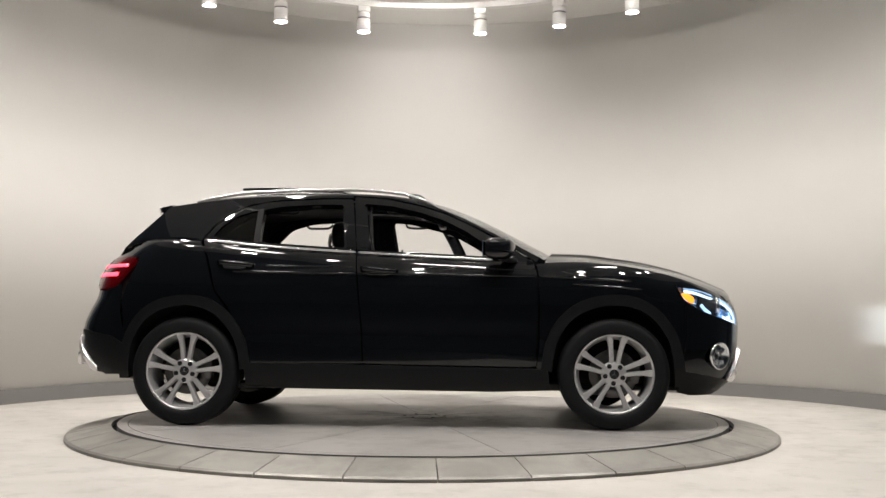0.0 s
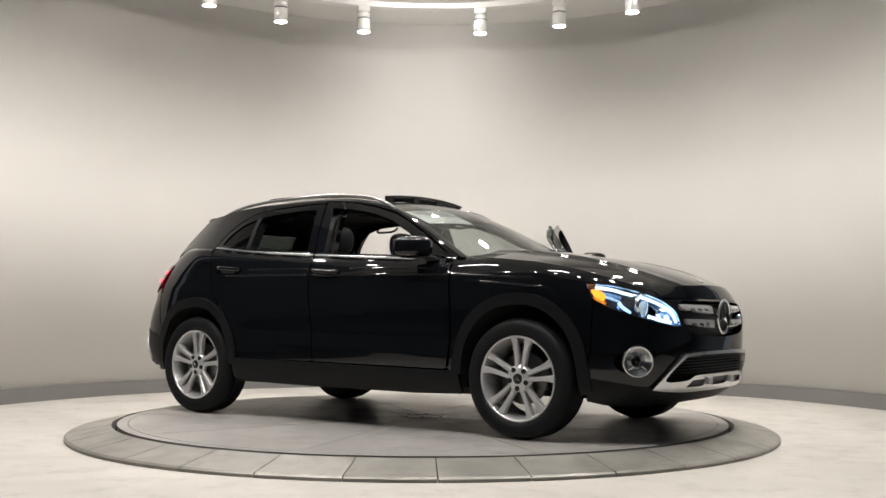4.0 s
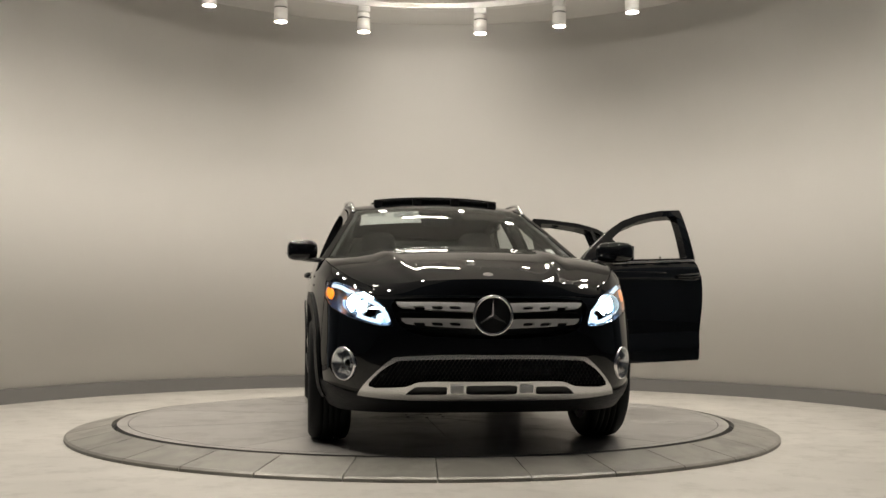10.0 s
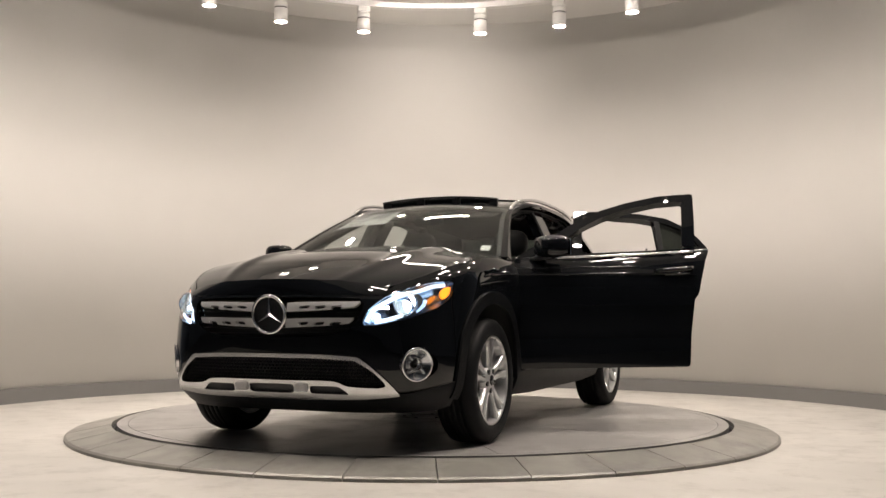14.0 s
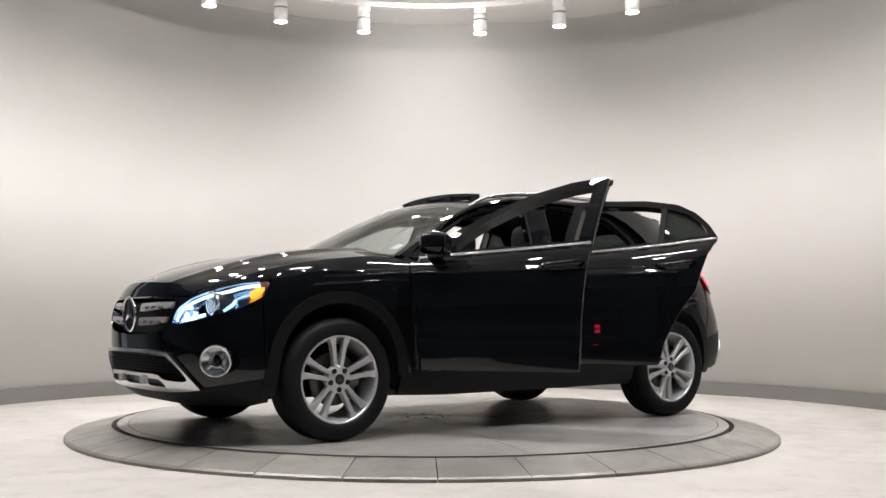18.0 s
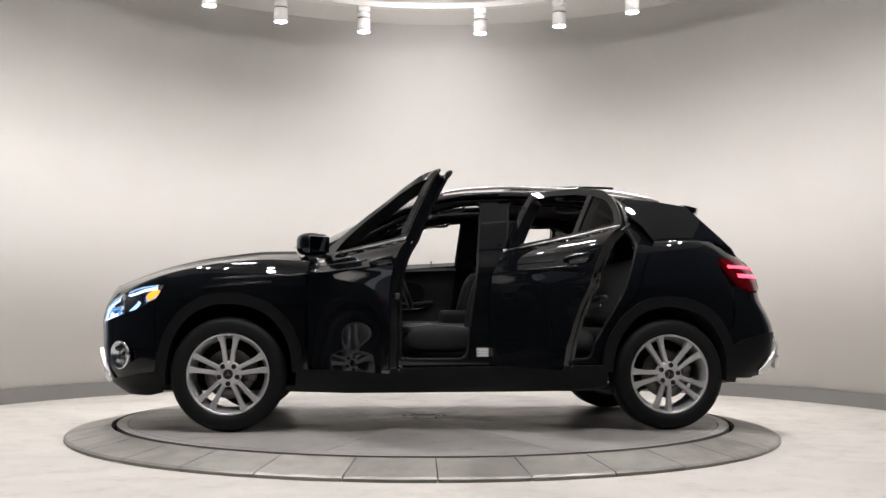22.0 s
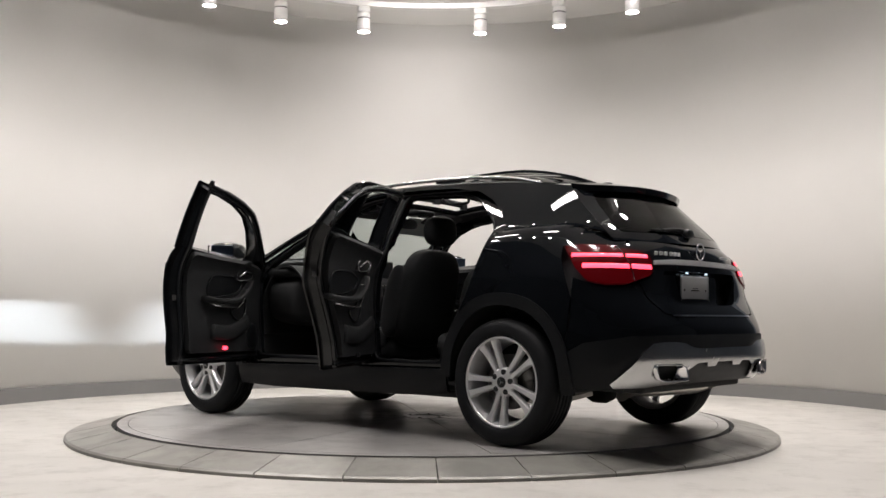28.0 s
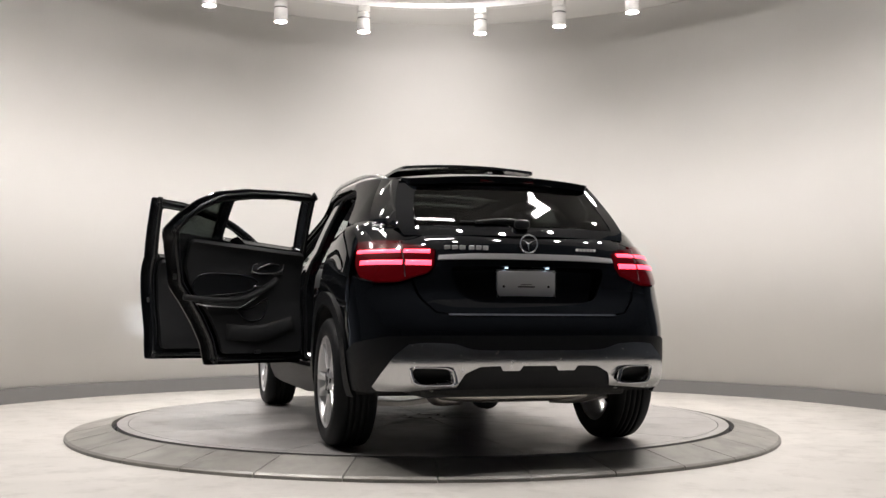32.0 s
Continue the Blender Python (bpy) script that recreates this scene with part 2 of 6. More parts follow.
def smooth_path(pts, n=8, closed=False):
    """Catmull-Rom through the points."""
    P = [Vector(p) for p in pts]
    out, m = [], len(P)
    for i in range(m if closed else m - 1):
        p0, p1, p2, p3 = P[(i - 1) % m] if (i or closed) else P[i], P[i], P[(i + 1) % m], P[(i + 2) % m] if (i + 2 < m or closed) else P[(i + 1) % m]
        for k in range(n):
            t = k / n
            out.append(0.5 * ((2 * p1) + (p2 - p0) * t + (2 * p0 - 5 * p1 + 4 * p2 - p3) * t * t + (3 * p1 - p0 - 3 * p2 + p3) * t ** 3))
    if not closed:
        out.append(P[-1])
    return out


def curve(*pts):
    """A smooth monotone curve through (x, y) pairs."""
    xs = np.array([p[0] for p in pts], float)
    ys = np.array([p[1] for p in pts], float)
    h, dl = np.diff(xs), np.diff(ys) / np.diff(xs)
    m = np.zeros(len(xs))
    m[0], m[-1] = dl[0], dl[-1]
    for i in range(1, len(xs) - 1):
        if dl[i - 1] * dl[i] > 0:
            w1, w2 = 2 * h[i] + h[i - 1], h[i] + 2 * h[i - 1]
            m[i] = (w1 + w2) / (w1 / dl[i - 1] + w2 / dl[i])

    def f(x):
        if x <= xs[0]:
            return float(ys[0] + m[0] * (x - xs[0]))
        if x >= xs[-1]:
            return float(ys[-1] + m[-1] * (x - xs[-1]))
        i = int(np.searchsorted(xs, x)) - 1
        t = (x - xs[i]) / h[i]
        return float((1 + 2 * t) * (1 - t) ** 2 * ys[i] + t * (1 - t) ** 2 * h[i] * m[i] + t * t * (3 - 2 * t) * ys[i + 1] + t * t * (t - 1) * h[i] * m[i + 1])
    return f


# ---------------------------------------------------------------- the room
FLOOR_Z, WALL_R, CEIL_Z = -0.082, 3.997, 4.02
WALL_C = Vector((0.078, 0.271, 0.0))   # the middle of the round wall
GAP0, GAP1 = -188.0, 5.0          # the side on which the camera looks in


def arc(r, z, a0, a1, n):
    return [(r * math.cos(radians(a0 + (a1 - a0) * i / n)), r * math.sin(radians(a0 + (a1 - a0) * i / n)), z) for i in range(n + 1)]


def ground_floor():
    bm = bmesh.new()
    bmesh.ops.create_grid(bm, x_segments=24, y_segments=24, size=16)
    bmesh.ops.translate(bm, verts=bm.verts[:], vec=(0, -6, FLOOR_Z))
    tagged(part("floor", bm, FLOORM), "pale polished concrete showroom floor with faint stains", "floor", kind="structure")


def wall_ring(name, r0, r1, z0, z1, material, a0, a1, n=120):
    prof = [(r0, z0), (r0, z1), (r1, z1), (r1, z0)]
    V, F = lathe(prof, n, "z", True, a0, a1)
    F += [(0, 1, 2, 3), tuple(len(V) - 4 + i for i in (3, 2, 1, 0))]
    return mesh_ob(name, V, F, material, smooth=False)


def build_room():
    ground_floor()
    w = wall_ring("wall_round", WALL_R, WALL_R + 0.15, FLOOR_Z, CEIL_Z, WALLP, GAP1, GAP0 + 360)
    w.data.polygons.foreach_set("use_smooth", [True] * len(w.data.polygons))
    w.data.normals_split_custom_set([(0, 0, 0)] * len(w.data.loops))
    w.location = WALL_C
    tagged(w, "curved off-white painted showroom wall round the turntable", "wall", kind="structure")
    b = wall_ring("baseboard", WALL_R - 0.012, WALL_R - 0.001, FLOOR_Z, FLOOR_Z + 0.13, BASEP, GAP1, GAP0 + 360)
    b.location = WALL_C
    tagged(b, "grey vinyl baseboard along the curved wall", "baseboard", kind="structure")
    V, F = lathe([(0.0, CEIL_Z), (WALL_R + 0.15, CEIL_Z), (WALL_R + 0.15, CEIL_Z + 0.1), (0.0, CEIL_Z + 0.1)], 96, "z")
    c = mesh_ob("ceiling", V, F, CEILP, smooth=False)
    c.location = WALL_C
    tagged(c, "plain white painted ceiling over the turntable", "ceiling", kind="structure")
    bm = bm_box(-9.15, 9.15, -16.15, 4.6, CEIL_Z + 0.11, CEIL_Z + 0.2)
    tagged(part("ceiling_hall", bm, HALLP), "dark painted ceiling of the hall", "ceiling", kind="structure")
    x1, y1 = WALL_R * math.cos(radians(GAP1)), WALL_R * math.sin(radians(GAP1)) + WALL_C.y
    # dark sheets added over the unseen floor, so the black paint reflects less light
    tagged(part("dark_floor_unseen", bm_box(-9, 9, -16, -3.7, FLOOR_Z, FLOOR_Z + 0.006), HALLF), "unseen dark grey floor sheet added to darken car reflections", "floor", kind="structure")
    for nm, a, b in (("dark_floor_unseen_east", 4.5, 9), ("dark_floor_unseen_west", -9, -4.5)):
        tagged(part(nm, bm_box(a, b, -3.7, y1, FLOOR_Z, FLOOR_Z + 0.006), HALLF), "unseen dark grey floor sheet added beside the turntable to darken reflections", "floor", kind="structure")
    for nm, bx in (("wall_front_east", (x1 + WALL_C.x, 9, y1 - 0.15, y1)), ("wall_front_west", (-9, -x1 + WALL_C.x, y1 - 0.15, y1)), ("wall_east", (9, 9.15, -16, y1)),
                   ("wall_west", (-9.15, -9, -16, y1)), ("wall_back", (-9, 9, -16.15, -16))):
        tagged(part(nm, bm_box(*bx, FLOOR_Z, CEIL_Z + 0.11), HALLP), "plain dark grey painted hall wall", "wall", kind="structure")


def ring_plates(table):
    n = 33
    for i in range(n):
        a0 = -88.2 + i * 360 / n
        g = 0.07
        prof = [(2.084, -0.004), (2.352, -0.056), (2.366, -0.066), (2.366, FLOOR_Z), (2.084, FLOOR_Z)]
        V, F = lathe(prof, 6, "z", True, a0 + g, a0 + 360 / n - g)
        k = len(prof)
        F += [tuple(range(k)), tuple(len(V) - 1 - q for q in range(k))]
        mesh_ob("ramp_plate", V, F, TILEM, table, smooth=False)


def build_table():
    rim = new("ramp_ring")
    tagged(rim, "sloping ring of grey metal ramp plates round the turntable", "ramp ring")
    ring_plates(rim)
    V, F = lathe([(2.066, -0.03), (2.084, -0.03), (2.084, FLOOR_Z), (2.066, FLOOR_Z)], 96, "z", True)
    mesh_ob("inner_edge", V, F, GAPM, rim)
    disc = new("turntable_disc")
    tagged(disc, "worn grey steel turntable disc with radial plate joints", "turntable")
    for i in range(10):
        g = 0.0022
        V, F = [], []
        a0, a1 = 36 * i - 1.0, 36 * i + 35.0
        m = 14
        top = [(0.17, 0), (0.6, 0), (1.2, 0), (1.98, 0)]
        for j in range(m + 1):
            for r, z in top + [(1.98, -0.03), (0.17, -0.03)]:
                ga = math.degrees(g / r)
                a = radians(a0 + ga + (a1 - a0 - 2 * ga) * j / m)
                V.append((r * math.cos(a), r * math.sin(a), z))
        k = 6
        for j in range(m):
            for q in range(k):
                w = (q + 1) % k
                F.append((j * k + q, j * k + w, (j + 1) * k + w, (j + 1) * k + q)[::-1])
        F += [tuple(range(k)), tuple(m * k + q for q in range(k))[::-1]]
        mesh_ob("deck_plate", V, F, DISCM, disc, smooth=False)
    V, F = lathe([(1.984, -0.03), (1.984, 0.0), (2.050, 0.0), (2.050, -0.03)], 144, "z", True)
    mesh_ob("rim_band", V, F, DISCM, disc, "grey steel rim band", smooth=False)
    V, F = lathe([(0.0, -0.002), (0.105, -0.002), (0.110, 0.0015), (0.162, 0.0015), (0.166, -0.002), (0.166, -0.03)], 32, "z")
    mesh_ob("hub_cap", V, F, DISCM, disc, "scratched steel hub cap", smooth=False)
    for k in range(6):
        V, F = lathe([(0.0, 0.005), (0.010, 0.0045), (0.012, 0.003), (0.012, -0.004)], 8)
        o = mesh_ob("hub_bolt", V, F, UNDER, disc, "dark bolt", smooth=False)
        o.location = (0.14 * math.cos(radians(60 * k)), 0.14 * math.sin(radians(60 * k)), 0)
    V, F = lathe([(0.0, -0.031), (2.062, -0.031), (2.062, FLOOR_Z)], 64, "z")
    mesh_ob("base_plate", V, F, GAPM, disc)
    return disc


def build_lamps():
    track = new("lamp_track")
    tagged(track, "white curved ceiling track for spotlights", "lamp track")
    V, F = lathe([(2.52, 3.675), (2.60, 3.675), (2.60, 3.73), (2.52, 3.73)], 120, "z", True)
    mesh_ob("rail", V, F, WHITEM, track, smooth=False)
    for i in range(12):
        a = radians(15 + 30 * i)
        V, F = lathe([(0.008, 3.73), (0.008, CEIL_Z)], 8)
        o = mesh_ob("hanger_rod", V, F, WHITEM, track)
        o.location = (LAMP_R * math.cos(a), LAMP_R * math.sin(a), 0)
    first = new("track_spotlight")
    tagged(first, "white cylindrical track spotlight with a glowing lens", "spotlight", "spotlights on the curved track")
    V, F = lathe([(0, 0.19), (0.05, 0.19), (0.06, 0.182), (0.062, 0.14), (0.058, 0.138), (0.058, 0.128), (0.063, 0.126), (0.063, 0.0), (0.057, 0.0), (0.055, 0.02)], 28)
    mesh_ob("housing", V, F, WHITEM, first, "white enamelled housing with a vent ring")
    V, F = lathe([(0.0592, 0.128), (0.0592, 0.138)], 28)
    mesh_ob("vent_ring", V, F, GAPM, first)
    V, F = lathe([(0, 0.006), (0.03, 0.005), (0.056, 0.008)], 24)
    mesh_ob("lens", V, F, LAMPGLOW, first, "glowing warm white lens")
    part("stem", bm_box(-0.012, 0.012, -0.012, 0.012, 0.185, 0.205, 0.004), WHITEM, first)
    part("adapter", bm_box(-0.035, 0.035, -0.06, 0.06, 0.195, 0.25, 0.008), WHITEM, first)
    part("yoke", bm_box(-0.03, 0.03, -0.008, 0.008, 0.186, 0.2, 0.004), WHITEM, first)
    rng = random.Random(3)
    for i, a in enumerate(HEAD_ANGLES):
        m = pose(LAMP_R * math.cos(radians(a)), LAMP_R * math.sin(radians(a)), LAMP_Z - 0.005, 0, 0, a) @ pose(0, 0, 0.2, rng.uniform(-2, 2), 0, 0) @ pose(0, 0, -0.2)
        if i == 0:
            first.matrix_basis = m
        else:
            copy_thing(first, m)


def build_tubes():
    first = new("tube_light")
    tagged(first, "white hanging fixture with a glowing flat tube", "tube light", "tube lights over the turntable")
    part("body", bm_box(-0.36, 0.36, -0.07, 0.07, 3.665, 3.72, 0.008), WHITEM, first)
    for x in (-0.28, 0.28):
        V, F = lathe([(0.006, 3.72), (0.006, CEIL_Z)], 8)
        mesh_ob("hanger_rod", V, F, WHITEM, first).location = (x, 0, 0)
    V, F = sweep([(-0.33, 0, 3.65), (0.33, 0, 3.65)], ring_section(0.050, 12, 0.018), (0, 0, 1))
    mesh_ob("tube", V, F, TUBE, first, "glowing white tube")
    for i in range(6):
        a = 30 + 60 * i
        m = pose(1.9 * math.cos(radians(a)), 1.9 * math.sin(radians(a)), 0, 0, 0, a + 90)
        if i == 0:
            first.matrix_basis = m
        else:
            copy_thing(first, m)


build_room()
build_tubes()
build_lamps()
disc = build_table()
# ---------------------------------------------------------------- the car: body surfaces (x forward, y left, z up)
from mathutils.geometry import delaunay_2d_cdt

WB = 1.3495
top_z = curve((-2.1, 1.10), (-1.9, 1.14), (-1.6, 1.195), (-1.25, 1.175), (-0.92, 1.14), (-0.37, 1.10), (0.52, 1.05), (0.85, 1.035), (1.1, 1.042), (1.4, 1.018), (1.7, 0.962), (1.95, 0.882), (2.1, 0.825))
half_w = curve((0.18, 0.81), (0.26, 0.858), (0.34, 0.888), (0.45, 0.8965), (0.58, 0.899), (0.70, 0.9035), (0.80, 0.908), (0.88, 0.906), (0.98, 0.888), (1.10, 0.868), (1.22, 0.84))
nose_x = curve((0.18, 1.99), (0.25, 2.105), (0.32, 2.175), (0.42, 2.198), (0.55, 2.212), (0.66, 2.218), (0.74, 2.208), (0.80, 2.182), (0.90, 2.10))
tail_x = curve((0.22, -1.98), (0.30, -2.07), (0.40, -2.15), (0.50, -2.185), (0.62, -2.18), (0.72, -2.14), (0.82, -2.085), (0.95, -2.07), (1.05, -2.05), (1.12, -1.99), (1.18, -1.93))
PF, QF, PR, QR = 3.1, 3.85, 3.4, 4.4
ULEN = 1.5


soft = curve((0.80, 0.0), (0.95, 0.25), (1.08, 0.75), (1.2, 0.9))


def rear_pq(z):
    k = max(0.0, soft(z)) if z > 0.8 else 0.0
    return PR - 1.3 * k, QR - 2.0 * k


def lower(u, z):
    """Half the body's lower skin: u runs from the tail's middle round the side to the nose's middle."""
    if abs(u) <= WB:
        x, k = u, 1.0
    elif u > 0:
        th = min(1.0, (u - WB) / ULEN) * math.pi / 2
        x = WB + (nose_x(z) - WB) * math.sin(th) ** (2 / PF) if th > 1e-9 else WB
        k = max(0.0, math.cos(th)) ** (2 / QF)
    else:
        th = min(1.0, (-u - WB) / ULEN) * math.pi / 2
        pr, qr = rear_pq(z)
        x = -WB - (-WB - tail_x(z)) * math.sin(th) ** (2 / pr) if th > 1e-9 else -WB
        k = max(0.0, math.cos(th)) ** (2 / qr)
    w = half_w(z) - 0.012 * (x / 1.35) ** 2
    if x > WB and z > 0.5:
        w -= 0.055 * min(1.0, (x - WB) / 0.7) ** 1.5 * min(1.0, (z - 0.5) / 0.35)
    d = max(0.0, top_z(x) - z)
    w -= 0.026 * math.exp(-d / 0.028) + 0.030 * math.exp(-d / 0.075)
    w -= 0.006 * math.exp(-((z - 0.56) / 0.09) ** 2) * max(0.0, 1 - (x / 1.1) ** 4)
    # shoulder crease and the soft ledge low on the doors
    fade = max(0.0, 1 - (abs(x - 0.12) / 1.5) ** 6)
    dz = z - (0.962 - 0.014 * x)
    w += 0.010 * fade * math.exp(-math.sqrt(dz * dz + 1e-5) / (0.030 if dz > 0 else 0.018))
    dz = z - (0.50 - 0.045 * x)
    w += 0.0065 * max(0.0, 1 - (abs(x) / 1.0) ** 4) * math.exp(-math.sqrt(dz * dz + 8e-5) / 0.045)
    return Vector((x, w * k, z))


def u_of_x(x, z):
    if abs(x) <= WB:
        return x
    if x > 0:
        f = min(1.0, (x - WB) / (nose_x(z) - WB))
        return WB + ULEN * math.asin(f ** (PF / 2)) / (math.pi / 2)
    f = min(1.0, (-WB - x) / (-WB - tail_x(z)))
    return -WB - ULEN * math.asin(f ** (rear_pq(z)[0] / 2)) / (math.pi / 2)


def u_of_y(y, z, front=True):
    """The place along the nose (or tail) at which the skin stands y off the middle."""
    lo, hi = WB, WB + ULEN
    for _ in range(40):
        mid = (lo + hi) / 2
        if lower(mid if front else -mid, z).y > y:
            lo = mid
        else:
            hi = mid
    return lo if front else -lo


edge_z = curve((-1.78, 1.385), (-1.5, 1.43), (-1.2, 1.46), (-0.9, 1.478), (-0.4, 1.485), (-0.05, 1.468), (0.15, 1.43), (0.35, 1.355), (0.55, 1.255), (0.75, 1.145), (0.93, 1.045))
belt_y = lambda x: lower(max(-1.9, min(1.3, x)), top_z(x) - 0.02).y - 0.012


lean = curve((-1.8, 0.44), (-0.9, 0.42), (-0.4, 0.36), (-0.2, 0.35), (0.1, 0.46), (0.35, 0.56), (0.9, 0.58))


def upper(x, z):
    h = max(0.0, z - top_z(x))
    y = belt_y(x) - lean(x) * h - 0.30 * h * h
    k = max(0.0, -0.9 - x) / 0.9
    y -= 0.10 * k ** 2 + 0.30 * h * k
    return Vector((x, max(0.02, y), z))


def side(x, z):
    return upper(x, z) if z > top_z(x) else lower(u_of_x(x, z), z)


bow = curve((-1.85, -0.07), (-1.2, -0.02), (-0.6, 0.0), (-0.1, 0.03), (0.2, 0.09), (0.5, 0.13), (0.95, 0.15))
crown = curve((-1.85, 0.02), (-1.2, 0.045), (-0.4, 0.05), (0.15, 0.04), (0.6, 0.022), (0.95, 0.02))


def roof_at(x, s):
    """Windscreen and roof: s runs from the right edge (-1) to the left one (1)."""
    e = upper(x, edge_z(x))
    k = 1 - s * s
    return Vector((x + bow(x) * k, s * e.y, e.z + crown(x) * k))


def out_dir(p):
    return Vector((0.45 * p.x, p.y, p.z - 0.6))


def normal_at(f, a, b, h=0.004):
    n = (f(a + h, b) - f(a - h, b)).cross(f(a, b + h) - f(a, b - h))
    if n.length < 1e-12:
        n = out_dir(f(a, b))
    n.normalize()
    return n


def in_poly(x, y, poly):
    c, n = False, len(poly)
    for i in range(n):
        (x1, y1), (x2, y2) = poly[i], poly[i - 1]
        if (y1 > y) != (y2 > y) and x < (x2 - x1) * (y - y1) / (y2 - y1) + x1:
            c = not c
    return c


def refine(poly, step):
    out = []
    for i, a in enumerate(poly):
        b = poly[(i + 1) % len(poly)]
        n = max(1, int(math.hypot(b[0] - a[0], b[1] - a[1]) / step + 0.5))
        out += [(a[0] + (b[0] - a[0]) * k / n, a[1] + (b[1] - a[1]) * k / n) for k in range(n)]
    return out


def rounded(poly, r=0.02, n=3):
    """Outline with its corners rounded off."""
    out, m = [], len(poly)
    for i in range(m):
        p, a, b = Vector(poly[i]), Vector(poly[i - 1]), Vector(poly[(i + 1) % m])
        da, db = (a - p), (b - p)
        k = min(r, da.length * 0.45, db.length * 0.45)
        s, e = p + da.normalized() * k, p + db.normalized() * k
        for j in range(n + 1):
            t = j / n
            q = s * (1 - t) ** 2 + p * 2 * t * (1 - t) + e * t * t
            out.append((q.x, q.y))
    return out


def panel(name, f, outline, material, parent, label="", holes=(), step=0.035, thick=0.004, lift=0.0, flip=1, edge_step=None):
    """A sheet of the surface f inside an outline, with thickness, its shading following the true surface. flip -1: mirrored to the right side."""
    es = edge_step or step
    loops = [refine(outline, es)] + [refine(h, es) for h in holes]
    pts, edges = [], []
    for lp in loops:
        b0 = len(pts)
        pts += lp
        edges += [(b0 + i, b0 + (i + 1) % len(lp)) for i in range(len(lp))]
    xs, ys = [p[0] for p in outline], [p[1] for p in outline]
    nx, ny = max(1, int((max(xs) - min(xs)) / step)), max(1, int((max(ys) - min(ys)) / step))
    sx, sy = (max(xs) - min(xs)) / nx, (max(ys) - min(ys)) / ny
    edge_arr = np.array(pts)
    for i in range(nx + 1):
        for j in range(ny + 1):
            p = (min(xs) + (i + 0.5 * (j % 2)) * sx, min(ys) + j * sy)
            if in_poly(*p, loops[0]) and not any(in_poly(*p, h) for h in loops[1:]):
                if np.min((edge_arr[:, 0] - p[0]) ** 2 + (edge_arr[:, 1] - p[1]) ** 2) > (0.45 * min(sx, sy, es)) ** 2:
                    pts.append(p)
    res = delaunay_2d_cdt([Vector(p) for p in pts], edges, [], 0, 1e-6)
    V2, F2 = res[0], res[2]
    tri = []
    for t in F2:
        cx, cy = sum(V2[i][0] for i in t) / 3, sum(V2[i][1] for i in t) / 3
        p, q, r = (V2[i] for i in t)
        if abs((q[0] - p[0]) * (r[1] - p[1]) - (q[1] - p[1]) * (r[0] - p[0])) > 1e-9 and in_poly(cx, cy, loops[0]) and not any(in_poly(cx, cy, h) for h in loops[1:]):
            tri.append(tuple(t) if (q[0] - p[0]) * (r[1] - p[1]) > (q[1] - p[1]) * (r[0] - p[0]) else tuple(t)[::-1])
    P, Nn = [], []
    for v in V2:
        p = f(v[0], v[1])
        n = normal_at(f, v[0], v[1])
        P.append(p), Nn.append(n)
    sgn = 1 if sum(n.dot(out_dir(p)) for p, n in zip(P, Nn)) > 0 else -1
    Nn = [n * sgn for n in Nn]
    P = [p + n * lift for p, n in zip(P, Nn)]
    Q = [p - n * thick for p, n in zip(P, Nn)]
    if flip < 0:
        mir = lambda v: Vector((v.x, -v.y, v.z))
        P, Q, Nn = [mir(p) for p in P], [mir(p) for p in Q], [mir(n) for n in Nn]
    if sum((P[b] - P[a]).cross(P[c] - P[a]).dot(Nn[a]) for a, b, c in tri) < 0:
        tri = [t[::-1] for t in tri]
    m = len(P)
    V, F = P + Q, tri + [tuple(i + m for i in t[::-1]) for t in tri]
    N = Nn + [-n for n in Nn]
    count = {}
    for t in tri:
        for i in range(3):
            e = (t[i], t[(i + 1) % 3])
            count[e] = count.get(e, 0) + 1
    for (i, j) in list(count):
        if (j, i) not in count:
            k = len(V)
            V += [P[i], P[j], Q[j], Q[i]]
            nn = (P[j] - P[i]).cross(Nn[i])
            nn.normalize()
            N += [nn] * 4
            F.append((k, k + 3, k + 2, k + 1))
    return mesh_ob(name, V, F, material, parent, label, normals=N)


def strip(name, f, path, material, parent, width=0.012, height=0.006, label="", flip=1, lift=0.0):
    """A trim strip laid on the surface f along a path in its two coordinates."""
    V, F, N = [], [], []
    pts = []
    for a, b in path:
        n = normal_at(f, a, b)
        p = f(a, b)
        if n.dot(out_dir(p)) < 0:
            n = -n
        pts.append((p + n * lift, n))
    k = 5
    for i, (p, n) in enumerate(pts):
        t = (pts[min(i + 1, len(pts) - 1)][0] - pts[max(i - 1, 0)][0]).normalized()
        s = t.cross(n).normalized()
        for q in range(k):
            a = math.pi * q / (k - 1)
            V.append(p + s * (width / 2 * math.cos(a)) + n * (height * math.sin(a)))
    for i in range(len(pts) - 1):
        F += [(i * k + q, i * k + q + 1, (i + 1) * k + q + 1, (i + 1) * k + q) for q in range(k - 1)]
    F += [tuple(range(k)), tuple((len(pts) - 1) * k + q for q in range(k))]
    if flip < 0:
        V = [Vector((v.x, -v.y, v.z)) for v in V]
    return mesh_ob(name, V, F, material, parent, label)


def line2(*pts, n=8):
    return [(p.x, p.y) for p in smooth_path([(a, b, 0) for a, b in pts], n)]


